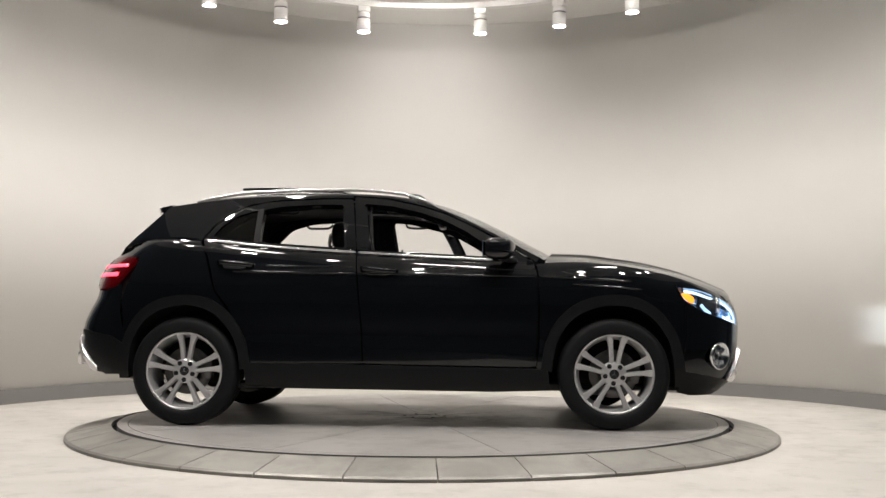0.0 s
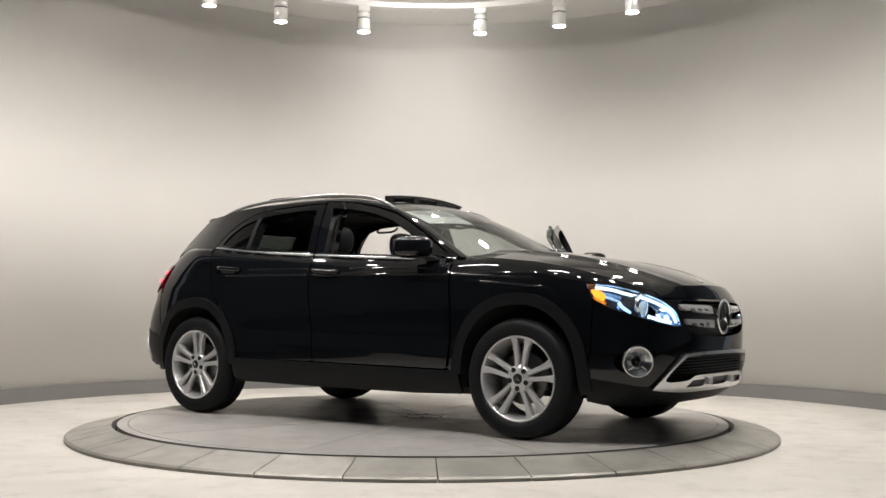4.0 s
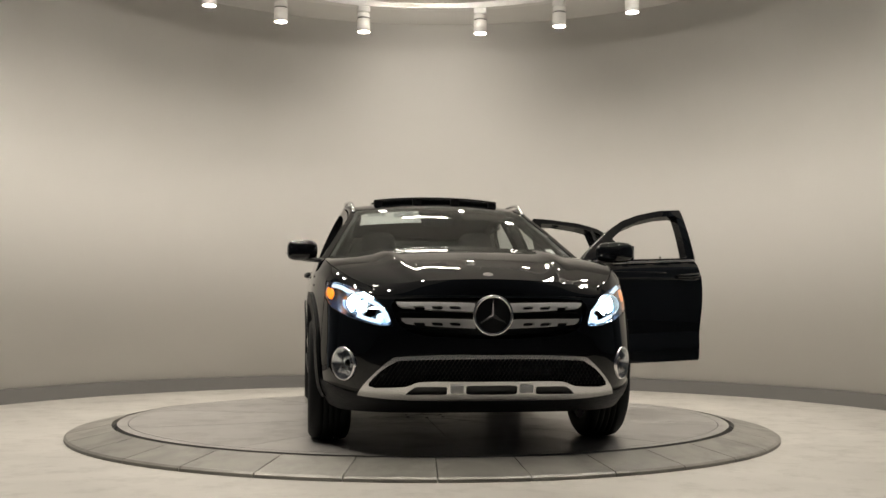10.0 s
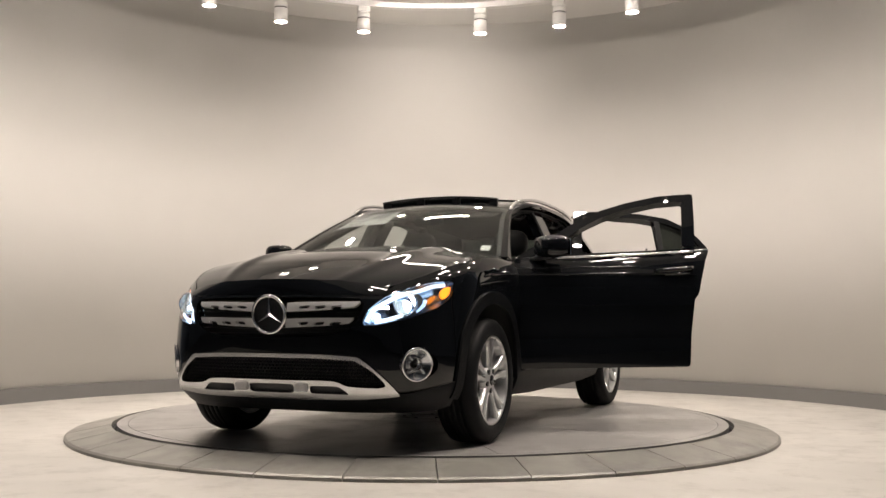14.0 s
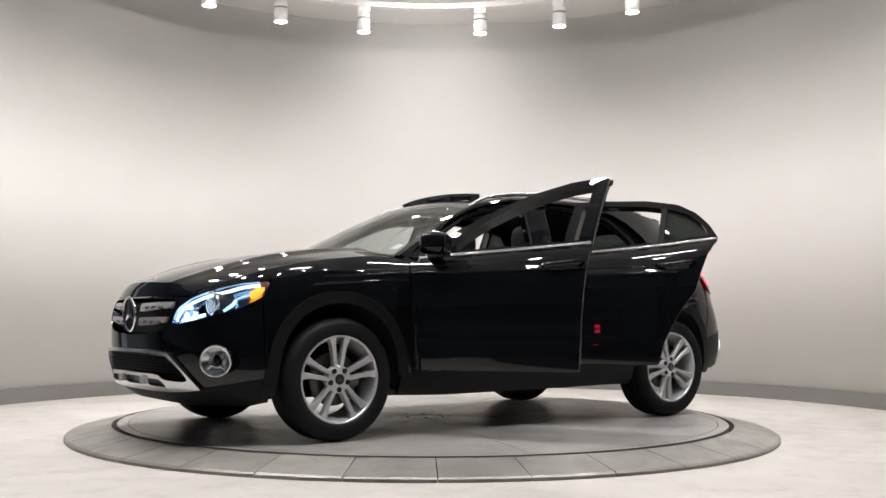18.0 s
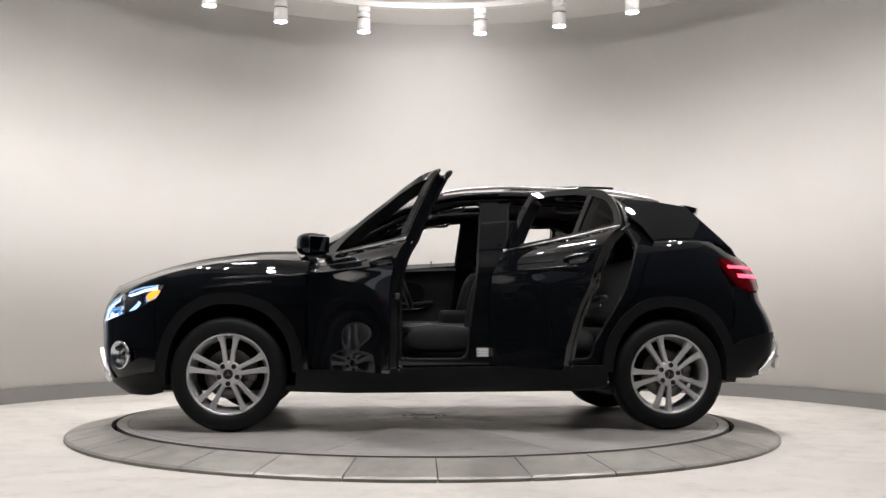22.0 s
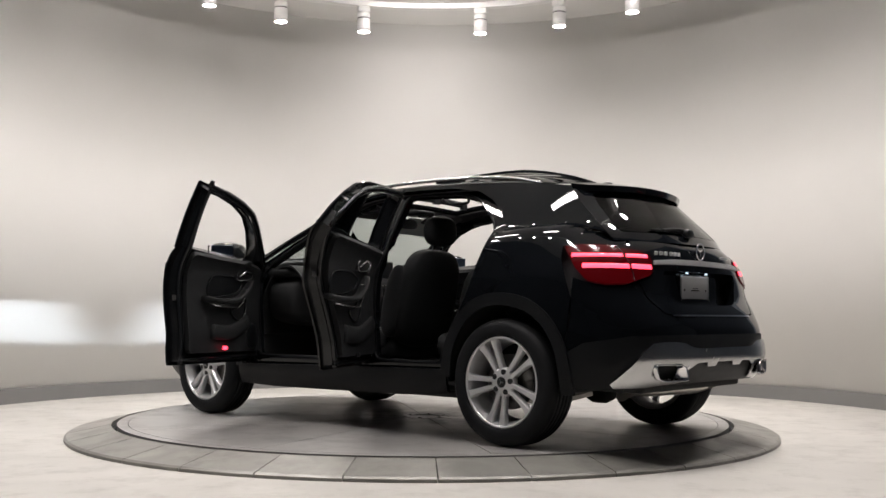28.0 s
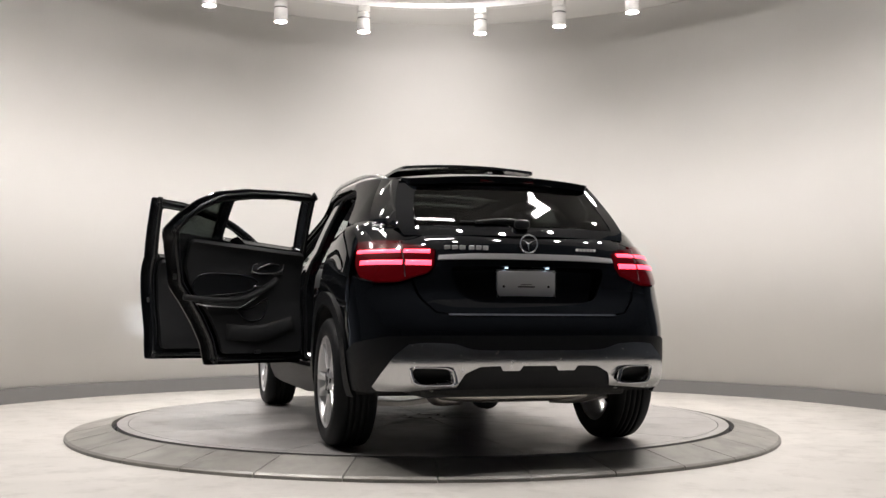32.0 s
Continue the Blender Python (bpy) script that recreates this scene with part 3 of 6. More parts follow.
# outlines seen from the side, (x, z)
ARCH_F = [(0.955, 0.36), (0.965, 0.44), (0.985, 0.53), (1.04, 0.635), (1.13, 0.72), (1.25, 0.768), (1.37, 0.778), (1.49, 0.758), (1.60, 0.69), (1.68, 0.58), (1.715, 0.47), (1.73, 0.36), (1.735, 0.27)]
ARCH_R = [(-1.73, 0.30), (-1.725, 0.42), (-1.70, 0.54), (-1.63, 0.66), (-1.53, 0.735), (-1.42, 0.765), (-1.30, 0.77), (-1.18, 0.735), (-1.08, 0.65), (-1.01, 0.53), (-0.985, 0.42), (-0.98, 0.36)]
FDOOR = [(0.855, 0.385), (0.88, 0.55), (0.885, 0.75), (0.875, 0.95), (0.86, 1.03), (0.76, 1.105), (0.62, 1.19), (0.45, 1.285), (0.28, 1.365), (0.12, 1.415), (-0.08, 1.458), (-0.305, 1.477), (-0.262, 1.11), (-0.215, 0.62), (-0.205, 0.40)]
FWIN = [(0.62, 1.072), (0.57, 1.142), (0.43, 1.242), (0.28, 1.319), (0.12, 1.374), (-0.06, 1.412), (-0.240, 1.428), (-0.192, 1.115)]
RDOOR = [(-0.213, 0.40), (-0.223, 0.62), (-0.270, 1.11), (-0.313, 1.460), (-0.5, 1.46), (-0.8, 1.448), (-1.0, 1.415), (-1.12, 1.355), (-1.21, 1.275), (-1.275, 1.185), (-1.23, 1.11), (-1.19, 0.98), (-1.16, 0.86), (-1.09, 0.77), (-1.02, 0.66), (-0.955, 0.53), (-0.925, 0.40)]
RWIN = [(-0.335, 1.128), (-0.374, 1.422), (-0.55, 1.424), (-0.78, 1.410), (-0.90, 1.390), (-0.905, 1.168)]
QWIN = [(-0.935, 1.172), (-1.215, 1.204), (-1.165, 1.277), (-1.07, 1.346), (-0.935, 1.388)]


def arch_loop(f, n=5):
    return line2(*f, n=n)


car = new("car")
tagged(car, "glossy black crossover car with two doors open on the turntable", "car")
LEFT, RIGHT = 1, -1
AF, AR = arch_loop(ARCH_F), arch_loop(ARCH_R)


def uz(poly):
    return [(u_of_x(x, z), z) for x, z in poly]


def grow(path, d, cx, cz):
    out = []
    for x, z in path:
        v = Vector((x - cx, z - cz))
        v = v * ((v.length + d) / v.length)
        out.append((cx + v.x, cz + v.y))
    return out


def side_panels(sd):
    # front fender
    outline = [(0.872, 0.36), (0.895, 0.55), (0.897, 0.75), (0.888, 0.95), (0.875, 1.028)]
    outline += [(x, top_z(x) - 0.003) for x in (0.95, 1.05, 1.2, 1.35, 1.5, 1.65, 1.74)]
    outline += [(1.744, 0.88), (1.788, 0.797), (1.79, 0.66), (1.785, 0.50), (1.76, 0.40)]
    arch = grow(AF, 0.0, 1.355, 0.33)[::-1]
    arch = [p for p in arch if p[1] > 0.36]
    panel("front_fender", lower, uz(outline + arch), PAINT, car, flip=sd, step=0.02)
    # thin raised beads of paint, added to catch the lamps as highlight lines
    strip("crease_edge", lower, uz([(0.905 + 0.55 * i / 20, 0.948 - 0.03 * i / 20) for i in range(21)]), PAINT, car, 0.013, 0.0035, flip=sd, lift=-0.0005)
    strip("crease_edge", lower, uz([(1.10 + 0.42 * i / 16, 0.902 - 0.035 * i / 16) for i in range(17)]), PAINT, car, 0.013, 0.0035, flip=sd, lift=-0.0005)
    # rear quarter, below and above the belt
    q = [(-0.965, 0.40)] + [p for p in AR[::-1] if p[1] > 0.40 and p[0] > -1.72]
    q += [(-1.73, 0.50), (-1.76, 0.62), (-1.78, 0.80), (-1.745, 0.90), (-1.705, 1.0), (-1.693, 1.069), (-1.80, 1.079), (-1.90, 1.072), (-1.925, 1.085), (-1.915, 1.11), (-1.885, top_z(-1.885) - 0.001)]
    q += [(x, top_z(x) - 0.001) for x in (-1.8, -1.7, -1.6, -1.5, -1.4, -1.292)]
    q += [(-1.245, 1.105), (-1.203, 0.98), (-1.173, 0.86), (-1.10, 0.765), (-1.032, 0.655), (-0.968, 0.53)]
    panel("rear_quarter", side, q, PAINT, car, flip=sd, step=0.03)
    tail = [(x, edge_z(x) + 0.004) for x in (-0.315, -0.5, -0.8, -1.05, -1.25, -1.45, -1.575)]
    q = tail + [(-1.608, 1.385), (-1.690, 1.30), (-1.775, 1.22), (-1.85, 1.145)] + [(x, top_z(x) + 0.001) for x in ( -1.75, -1.6, -1.5, -1.4, -1.292)]
    q += [(-1.288, 1.187), (-1.222, 1.283), (-1.13, 1.364), (-1.005, 1.425), (-0.8, 1.457), (-0.5, 1.469), (-0.315, 1.469)]
    panel("roof_side", upper, q, PAINT, car, flip=sd, step=0.03)
    # A pillar and cant rail
    q = [(x, edge_z(x) + 0.004) for x in (0.90, 0.75, 0.55, 0.35, 0.15, -0.05, -0.311)]
    q += [(-0.311, 1.483), (-0.08, 1.466), (0.125, 1.424), (0.285, 1.374), (0.455, 1.294), (0.625, 1.20), (0.765, 1.114), (0.872, 1.036)]
    panel("a_pillar", upper, q, PAINT, car, flip=sd, step=0.025)
    # sill
    q = [(0.945, 0.36), (0.955, 0.245), (0.6, 0.235), (-0.6, 0.245), (-0.955, 0.27), (-0.965, 0.40), (-0.2, 0.392), (0.87, 0.375)]
    panel("sill_panel", lower, q, CLAD, car, "matt dark grey plastic sill panel", flip=sd, step=0.04, lift=0.012, thick=0.02)
    # wheel arch claddings
    for A, cx in ((AF, 1.355), (AR, -1.355)):
        o = grow(A, 0.055, cx, 0.30)
        i = grow(A, -0.012, cx, 0.30)
        if cx > 0:
            o = [(min(x, 1.80), z) for x, z in o if z > 0.27]
        panel("wheel_arch_trim", lambda u, z: lower(u, z), uz(o + i[::-1]), CLAD, car, "matt dark grey wheel arch trim", flip=sd, step=0.025, lift=0.014, thick=0.022)
        # liner
        V, F = [], []
        for x, z in A:
            p = lower(u_of_x(x, z), z)
            V += [(x, sd * (p.y - 0.005), z), (x, sd * 0.55, z)]
        F = [(2 * k, 2 * k + 1, 2 * k + 3, 2 * k + 2) for k in range(len(A) - 1)]
        mesh_ob("wheel_well", V, F, UNDER, car)
        # well's inner face
        n = len(A)
        V = [(x, sd * 0.55, z) for x, z in A]
        mesh_ob("well_wall", V, [tuple(range(n))], UNDER, car, smooth=False)


for sd in (LEFT, RIGHT):
    side_panels(sd)

# ---- doors
OPEN = {("front", LEFT): 63.2, ("rear", LEFT): 62.3}
SWING = {"front": (0.009, -0.022), "rear": (-0.028, -0.003)}    # how far the hinges carry the door as it opens
HINGE = {"front": (0.865, 0.865), "rear": (-0.235, 0.865)}


def inset_side(dist, sd_fn=side):
    def f(x, z):
        p = sd_fn(x, z)
        return Vector((p.x, p.y - dist, p.z))
    return f


def shrink(poly, d):
    """An outline moved inwards by d."""
    area = sum(poly[i - 1][0] * poly[i][1] - poly[i][0] * poly[i - 1][1] for i in range(len(poly)))
    sg = 1 if area > 0 else -1
    out = []
    for i in range(len(poly)):
        a, p, b = Vector(poly[i - 1]), Vector(poly[i]), Vector(poly[(i + 1) % len(poly)])
        e1, e2 = (p - a).normalized(), (b - p).normalized()
        n1, n2 = Vector((-e1.y, e1.x)) * sg, Vector((-e2.y, e2.x)) * sg
        n = n1 + n2
        n = n / max(0.5, n.dot(n1))
        q = p + n * d
        out.append((q.x, q.y))
    return out


def build_door(which, sd):
    outline, win = (FDOOR, FWIN) if which == "front" else (RDOOR, RWIN)
    outline = rounded(outline, 0.02)
    holes = [rounded(win, 0.025)] + ([rounded(QWIN, 0.02)] if which == "rear" else [])
    door = panel(which + "_door", side, outline, PAINT, car, ("open " if (which, sd) in OPEN else "closed ") + "glossy black " + which + " door with its window lowered", holes=holes, flip=sd, step=0.02, thick=0.010)
    # inner pressing
    inner = shrink(outline, 0.03)
    big = [rounded(shrink(win, -0.005), 0.02)] + ([rounded(shrink(QWIN, -0.005), 0.02)] if which == "rear" else [])
    panel("inner_frame", inset_side(0.011), inner, DOORIN, door, "satin black inner door frame", holes=big, flip=sd, step=0.05, thick=0.064)
    # seal round the edge
    V, F = sweep([Vector((x, sd * (side(x, z).y - 0.082), z)) for x, z in refine(shrink(inner, 0.02), 0.05)], ring_section(0.009, 6), (0, 1, 0), True)
    mesh_ob("door_seal", V, F, RUBBER, door)
    # trim board
    card = [(0.79, 0.46), (0.81, 0.90), (0.75, 1.02), (0.55, 1.045), (-0.18, 1.075), (-0.15, 0.62), (-0.135, 0.47)] if which == "front" else [(-0.285, 0.47), (-0.30, 1.09), (-1.12, 1.14), (-1.12, 0.98), (-1.08, 0.88), (-1.01, 0.79), (-0.94, 0.68), (-0.885, 0.56), (-0.865, 0.47)]
    panel("door_card", inset_side(0.085), rounded(card, 0.04, 4), LEATHER, door, "black door trim board", flip=sd, step=0.06, thick=0.03)
    # belt line chrome
    a, b = (0.60, -0.252) if which == "front" else (-0.268, -1.268)
    pth = [(a + (b - a) * i / 20, top_z(a + (b - a) * i / 20) + 0.008) for i in range(21)]
    strip("belt_trim", side, pth, CHROME, door, 0.016, 0.006, "chrome belt trim", flip=sd, lift=0.001)
    # beads added on and above the shoulder crease to draw long highlight lines
    a, b = (0.865, -0.21) if which == "front" else (-0.275, -1.05)
    for up, e in ((0.0, 1.0), (0.040, 0.72)):
        pth = [(a + (b - a) * e * i / 24, 0.962 - 0.014 * (a + (b - a) * e * i / 24) + up) for i in range(25)]
        strip("crease_edge", side, pth, PAINT, door, 0.013, 0.0035, flip=sd, lift=-0.0005)
    # dark trims beside the glass
    bx = -0.215 if which == "front" else -0.302
    panel("pillar_trim", side, [(bx - 0.033, 1.13), (bx + 0.033, 1.13), (bx - 0.003, 1.40), (bx - 0.072, 1.44)], PAINT, door, "gloss black pillar trim", flip=sd, step=0.05, lift=0.003, thick=0.004)
    if which == "rear":
        panel("quarter_glass", side, rounded(shrink(QWIN, -0.004), 0.02), TINT, door, "tinted fixed quarter window", flip=sd, step=0.05, lift=-0.008, thick=0.004)
        panel("window_post", side, [(-0.938, 1.165), (-0.902, 1.165), (-0.902, 1.396), (-0.938, 1.390)], MATTE, door, flip=sd, step=0.05, lift=0.001, thick=0.012)
    # outside handle
    hx, hz = (-0.11, 0.985) if which == "front" else (-1.03, 1.025)
    p0 = side(hx, hz)
    hv = [Vector((hx + k * 0.115, sd * (p0.y + 0.030 * (1 - (k * k) ** 2) + 0.004), hz - 0.01 * k)) for k in [i / 6 - 1 for i in range(13)]]
    V, F = sweep(hv, [(0.010 * math.cos(t), 0.016 * math.sin(t)) for t in [2 * math.pi * i / 8 for i in range(8)]])
    h = mesh_ob("door_handle", V, F, PAINT, door, "black pull handle with a chrome edge")
    V, F = sweep([v + Vector((0, sd * 0.008, 0.009)) for v in hv[2:-2]], ring_section(0.0012, 6))
    mesh_ob("chrome_edge", V, F, SATIN, door)
    cup = rounded([(hx - 0.085, hz - 0.032), (hx + 0.06, hz - 0.036), (hx + 0.075, hz + 0.006), (hx - 0.08, hz + 0.016)], 0.02)
    panel("handle_recess", side, cup, BLACK, door, flip=sd, step=0.05, lift=0.0015, thick=0.003)
    # inside: release handle, arm rest, pocket, loudspeaker
    cy = lambda x, z: sd * (side(x, z).y - 0.085 - 0.03)
    c = 0.36 if which == "front" else -0.78
    ax = c - 0.05
    ix = c + 0.18 if which == "front" else c + 0.22
    iz = 0.96 if which == "front" else 0.99
    V, F = sweep([(ix + 0.115 * math.copysign(abs(math.cos(t)) ** 0.7, math.cos(t)), cy(ix, iz) - sd * 0.010, iz + 0.036 * math.copysign(abs(math.sin(t)) ** 0.7, math.sin(t)) + 0.012 * math.cos(t)) for t in [2 * math.pi * i / 24 for i in range(24)]], ring_section(0.0035, 6), (0, 1, 0), True)
    mesh_ob("bezel_rim", V, F, SATIN, door, "thin silver rim round the release handle")
    if which == "front":
        for k in range(4):
            part("window_switch", bm_box(ax + 0.02 + 0.03 * k, ax + 0.042 + 0.03 * k, cy(ax, 0.8) - sd * 0.05 - 0.012, cy(ax, 0.8) - sd * 0.05 + 0.012, 0.815 + 0.010 * k, 0.822 + 0.010 * k, 0.002), SATIN, door)
    g = part("release_bezel", bm_box(ix - 0.115, ix + 0.115, -0.008, 0.008, iz - 0.038, iz + 0.038, 0.007, 3), BLACK, door, smooth=True)
    g.location = (0, cy(ix, iz), 0)
    V, F = sweep(smooth_path([(ix - 0.08, cy(ix, iz) - sd * 0.012, iz - 0.012), (ix, cy(ix, iz) - sd * 0.022, iz + 0.022), (ix + 0.08, cy(ix, iz) - sd * 0.012, iz + 0.018)], 5), ring_section(0.008, 6))
    mesh_ob("release_handle", V, F, CHROME, door, "chrome release handle")
    arm = smooth_path([(ax - 0.30, cy(ax, 0.78) - sd * 0.02, 0.80), (ax - 0.12, cy(ax, 0.8) - sd * 0.05, 0.785), (ax + 0.08, cy(ax, 0.8) - sd * 0.055, 0.80), (ax + 0.26, cy(ax, 0.85) - sd * 0.03, 0.87), (ax + 0.34, cy(ax, 0.85) - sd * 0.01, 0.92)], 5)
    V, F = sweep(arm, [(0.030 * math.cos(t), 0.018 * math.sin(t)) for t in [2 * math.pi * i / 10 for i in range(10)]])
    mesh_ob("armrest", V, F, LEATHER, door, "black padded armrest")
    ty = cy(ax, 0.76) - sd * 0.074
    V, F = sweep(smooth_path([(ax - 0.24, ty + sd * 0.03, 0.765), (ax - 0.18, ty, 0.752), (ax, ty, 0.745), (ax + 0.07, ty, 0.755), (ax + 0.22, ty + sd * 0.02, 0.845), (ax + 0.235, ty + sd * 0.025, 0.868), (ax + 0.15, ty + sd * 0.02, 0.875)], 4), ring_section(0.0045, 6))
    mesh_ob("armrest_trim", V, F, SATIN, door, "thin silver armrest trim")
    # padded insert with a seam, and the pull cup under the armrest
    pts = [(c - 0.27, 0.815), (c - 0.26, 0.925), (c - 0.10, 0.945), (c + 0.06, 0.935), (c + 0.16, 0.900), (c + 0.10, 0.845), (c - 0.05, 0.822)]
    insert = [(p.x, p.y) for p in smooth_path([(x, z, 0) for x, z in pts], 4, True)]
    panel("door_insert", inset_side(0.113), insert, CLAD, door, "textured black door insert", flip=sd, step=0.05, thick=0.006)
    V, F = sweep([Vector((x, sd * (side(x, z).y - 0.120), z)) for x, z in insert], ring_section(0.0045, 6), (0, 1, 0), True)
    mesh_ob("insert_seam", V, F, DOORIN, door, "dark seam round the insert")
    cup = smooth_path([(c + 0.02, 0.725, 0), (c + 0.12, 0.745, 0), (c + 0.235, 0.80, 0), (c + 0.20, 0.69, 0), (c + 0.10, 0.665, 0)], 4, True)
    V, F = sweep([Vector((p.x, sd * (side(p.x, p.y).y - 0.122), p.y)) for p in cup], ring_section(0.006, 6), (0, 1, 0), True)
    mesh_ob("pull_cup", V, F, DOORIN, door, "glossy rim of the pull cup")
    # raised jamb step between the outer edge and the board
    V, F = sweep([Vector((x, sd * (side(x, z).y - 0.079), z)) for x, z in refine(shrink(inner, 0.004), 0.05)], [(-0.010, -0.012), (0.010, -0.012), (0.014, 0.0), (0.004, 0.012), (-0.008, 0.010)], (0, 1, 0), True)
    mesh_ob("jamb_step", V, F, DOORIN, door)
    kc = c if which == "front" else -0.60
    pk = smooth_path([(kc - 0.24, cy(kc, 0.55) - sd * 0.002, 0.60), (kc, cy(kc, 0.55) - sd * 0.010, 0.59), (kc + 0.24, cy(kc, 0.55) - sd * 0.004, 0.65)], 5)
    V, F = sweep(pk, [(0.02 * math.cos(t), 0.05 * math.sin(t)) for t in [2 * math.pi * i / 10 for i in range(10)]])
    mesh_ob("door_pocket", V, F, LEATHER, door)
    if which == "front":
        V, F = lathe([(0.0045, 1.04), (0.0045, 1.108), (0.0065, 1.110), (0.0065, 1.120), (0.0, 1.121)], 8)
        mesh_ob("lock_pin", V, F, BLACK, door, "thin black lock pin").location = (0.02, cy(0.02, 1.06) + sd * 0.03, 0)
        V, F = lathe([(0, 0.006), (0.075, 0.006), (0.085, 0.0), (0.085, -0.02)], 24, "y")
        s = mesh_ob("speaker_grille", V, F, CLAD, door)
        s.matrix_basis = pose(0.68, cy(0.68, 0.56), 0.56, 0 if sd < 0 else 180)
    # door light at the foot of the board
    lx, lz = ((0.30, 0.492) if which == "front" else (-0.62, 0.475))
    part("door_lamp", bm_box(lx - 0.020, lx + 0.020, cy(lx, lz) - sd * 0.010 - 0.008, cy(lx, lz) - sd * 0.010 + 0.008, lz - 0.011, lz + 0.011, 0.004), REDGLOW if which == "front" and sd > 0 else BLACK, door, "red door warning lamp")
    # latch
    lx, lz = (-0.205, 0.80) if which == "front" else (-1.155, 0.92)
    part("latch", bm_box(lx - 0.008, lx + 0.006, sd * (side(lx, lz).y - 0.06) - 0.012, sd * (side(lx, lz).y - 0.06) + 0.012, lz - 0.016, lz + 0.016, 0.003), BRAKE, door)
    if which == "front":
        mirror(door, sd)
    if (which, sd) in OPEN:
        hx, hy = HINGE[which]
        sx, sy = SWING[which]
        door.matrix_basis = pose(hx + sx, hy + sy, 0) @ pose(0, 0, 0, 0, 0, -OPEN[(which, sd)]) @ pose(-hx, -hy, 0)
    return door


def blob(lo, hi, power=3.0, n=20, m=12):
    """A rounded block between two corners, as a superellipsoid."""
    c = [(a + b) / 2 for a, b in zip(lo, hi)]
    r = [(b - a) / 2 for a, b in zip(lo, hi)]
    sg = lambda v, e: math.copysign(abs(v) ** e, v)
    e = 2 / power
    V, F = [], []
    for j in range(m + 1):
        ph = -math.pi / 2 + math.pi * j / m
        for i in range(n):
            th = 2 * math.pi * i / n
            V.append((c[0] + r[0] * sg(math.cos(ph), e) * sg(math.cos(th), e), c[1] + r[1] * sg(math.cos(ph), e) * sg(math.sin(th), e), c[2] + r[2] * sg(math.sin(ph), e)))
    for j in range(m):
        F += [(j * n + i, j * n + (i + 1) % n, (j + 1) * n + (i + 1) % n, (j + 1) * n + i) for i in range(n)]
    return V, F


def mirror(door, sd):
    V, F = blob((0.56, 0.845, 1.048), (0.735, 1.040, 1.182), 3.4, 28, 16)
    V = [(x - 0.24 * (y - 0.942), y * sd, z) for x, y, z in V]
    m = mesh_ob("door_mirror", V, F, PAINT, door, "glossy black door mirror with an indicator strip")
    g = part("mirror_glass", bm_box(-0.0035, 0.004, -0.074, 0.074, 1.066, 1.160, 0.003), MIRROR, door, "mirror glass")
    g.matrix_basis = pose(0.561, sd * 0.942, 0, 0, 0, sd * 13.5)
    V, F = sweep([(0.72, sd * 0.80, 1.045), (0.69, sd * 0.87, 1.055), (0.66, sd * 0.93, 1.06)], [(0.045 * math.cos(t), 0.016 * math.sin(t)) for t in [2 * math.pi * i / 10 for i in range(10)]])
    mesh_ob("mirror_foot", V, F, BLACK, door)
    V, F = sweep(smooth_path([(0.705, sd * 0.90, 1.10), (0.715, sd * 0.97, 1.098), (0.68, sd * 1.045, 1.095)], 4), ring_section(0.005, 6))
    mesh_ob("indicator_strip", V, F, LENS, door)


for which in ("front", "rear"):
    for sd in (LEFT, RIGHT):
        build_door(which, sd)
# ---- nose and tail
def nose(v, z):
    p = lower(WB + ULEN * (1 - min(1.0, abs(v))), z)
    return Vector((p.x, math.copysign(p.y, v), p.z))


def tail(v, z):
    p = lower(-WB - ULEN * (1 - min(1.0, abs(v))), z)
    return Vector((p.x, math.copysign(p.y, v), p.z))


def nv(y, z):
    return (math.copysign(1 - (u_of_y(abs(y), z) - WB) / ULEN, y) if abs(y) > 1e-4 else 0.0, z)


def nx(x, z):
    return (1 - (u_of_x(x, z) - WB) / ULEN, z)


def tv(y, z):
    return (math.copysign(1 - (-u_of_y(abs(y), z, False) - WB) / ULEN, y) if abs(y) > 1e-4 else 0.0, z)


def tx(x, z):
    return (1 - (-u_of_x(x, z) - WB) / ULEN, z)


def both(half):
    """A closed outline from its left half, given from the middle's top round to the middle's bottom."""
    return half + [(-a, b) for a, b in half[::-1] if abs(a) > 1e-6]


def yz(f, pts, n=5):
    return [f(y, z) for y, z in line2(*pts, n=n)]


LAMP_UV = [nx(1.752, 0.880), nx(1.795, 0.800), nx(1.90, 0.742), nv(0.70, 0.693), nv(0.56, 0.655), nv(0.505, 0.652), nv(0.53, 0.728), nv(0.585, 0.785), nv(0.65, 0.826), nx(1.955, 0.848), nx(1.88, 0.868)]
grille = both(line2(nv(0, 0.792), nv(0.30, 0.790), nv(0.48, 0.783), n=4) + line2(nv(0.505, 0.765), nv(0.49, 0.70), nv(0.455, 0.645), nv(0.38, 0.607), nv(0.2, 0.590), nv(0, 0.585), n=4)[1:])
mouth = both(line2(nv(0, 0.487), nv(0.30, 0.485), nv(0.46, 0.478), n=4) + line2(nv(0.47, 0.476), nv(0.542, 0.43), nv(0.597, 0.372), nv(0.60, 0.352), n=3) + line2(nv(0.57, 0.345), nv(0.43, 0.352), nv(0.36, 0.375), nv(0, 0.376), n=3))
fogs = [[nv(sy * (0.735 + 0.068 * math.cos(t)), 0.455 + 0.075 * math.sin(t)) for t in [2 * math.pi * i / 20 for i in range(20)]] for sy in (1, -1)]
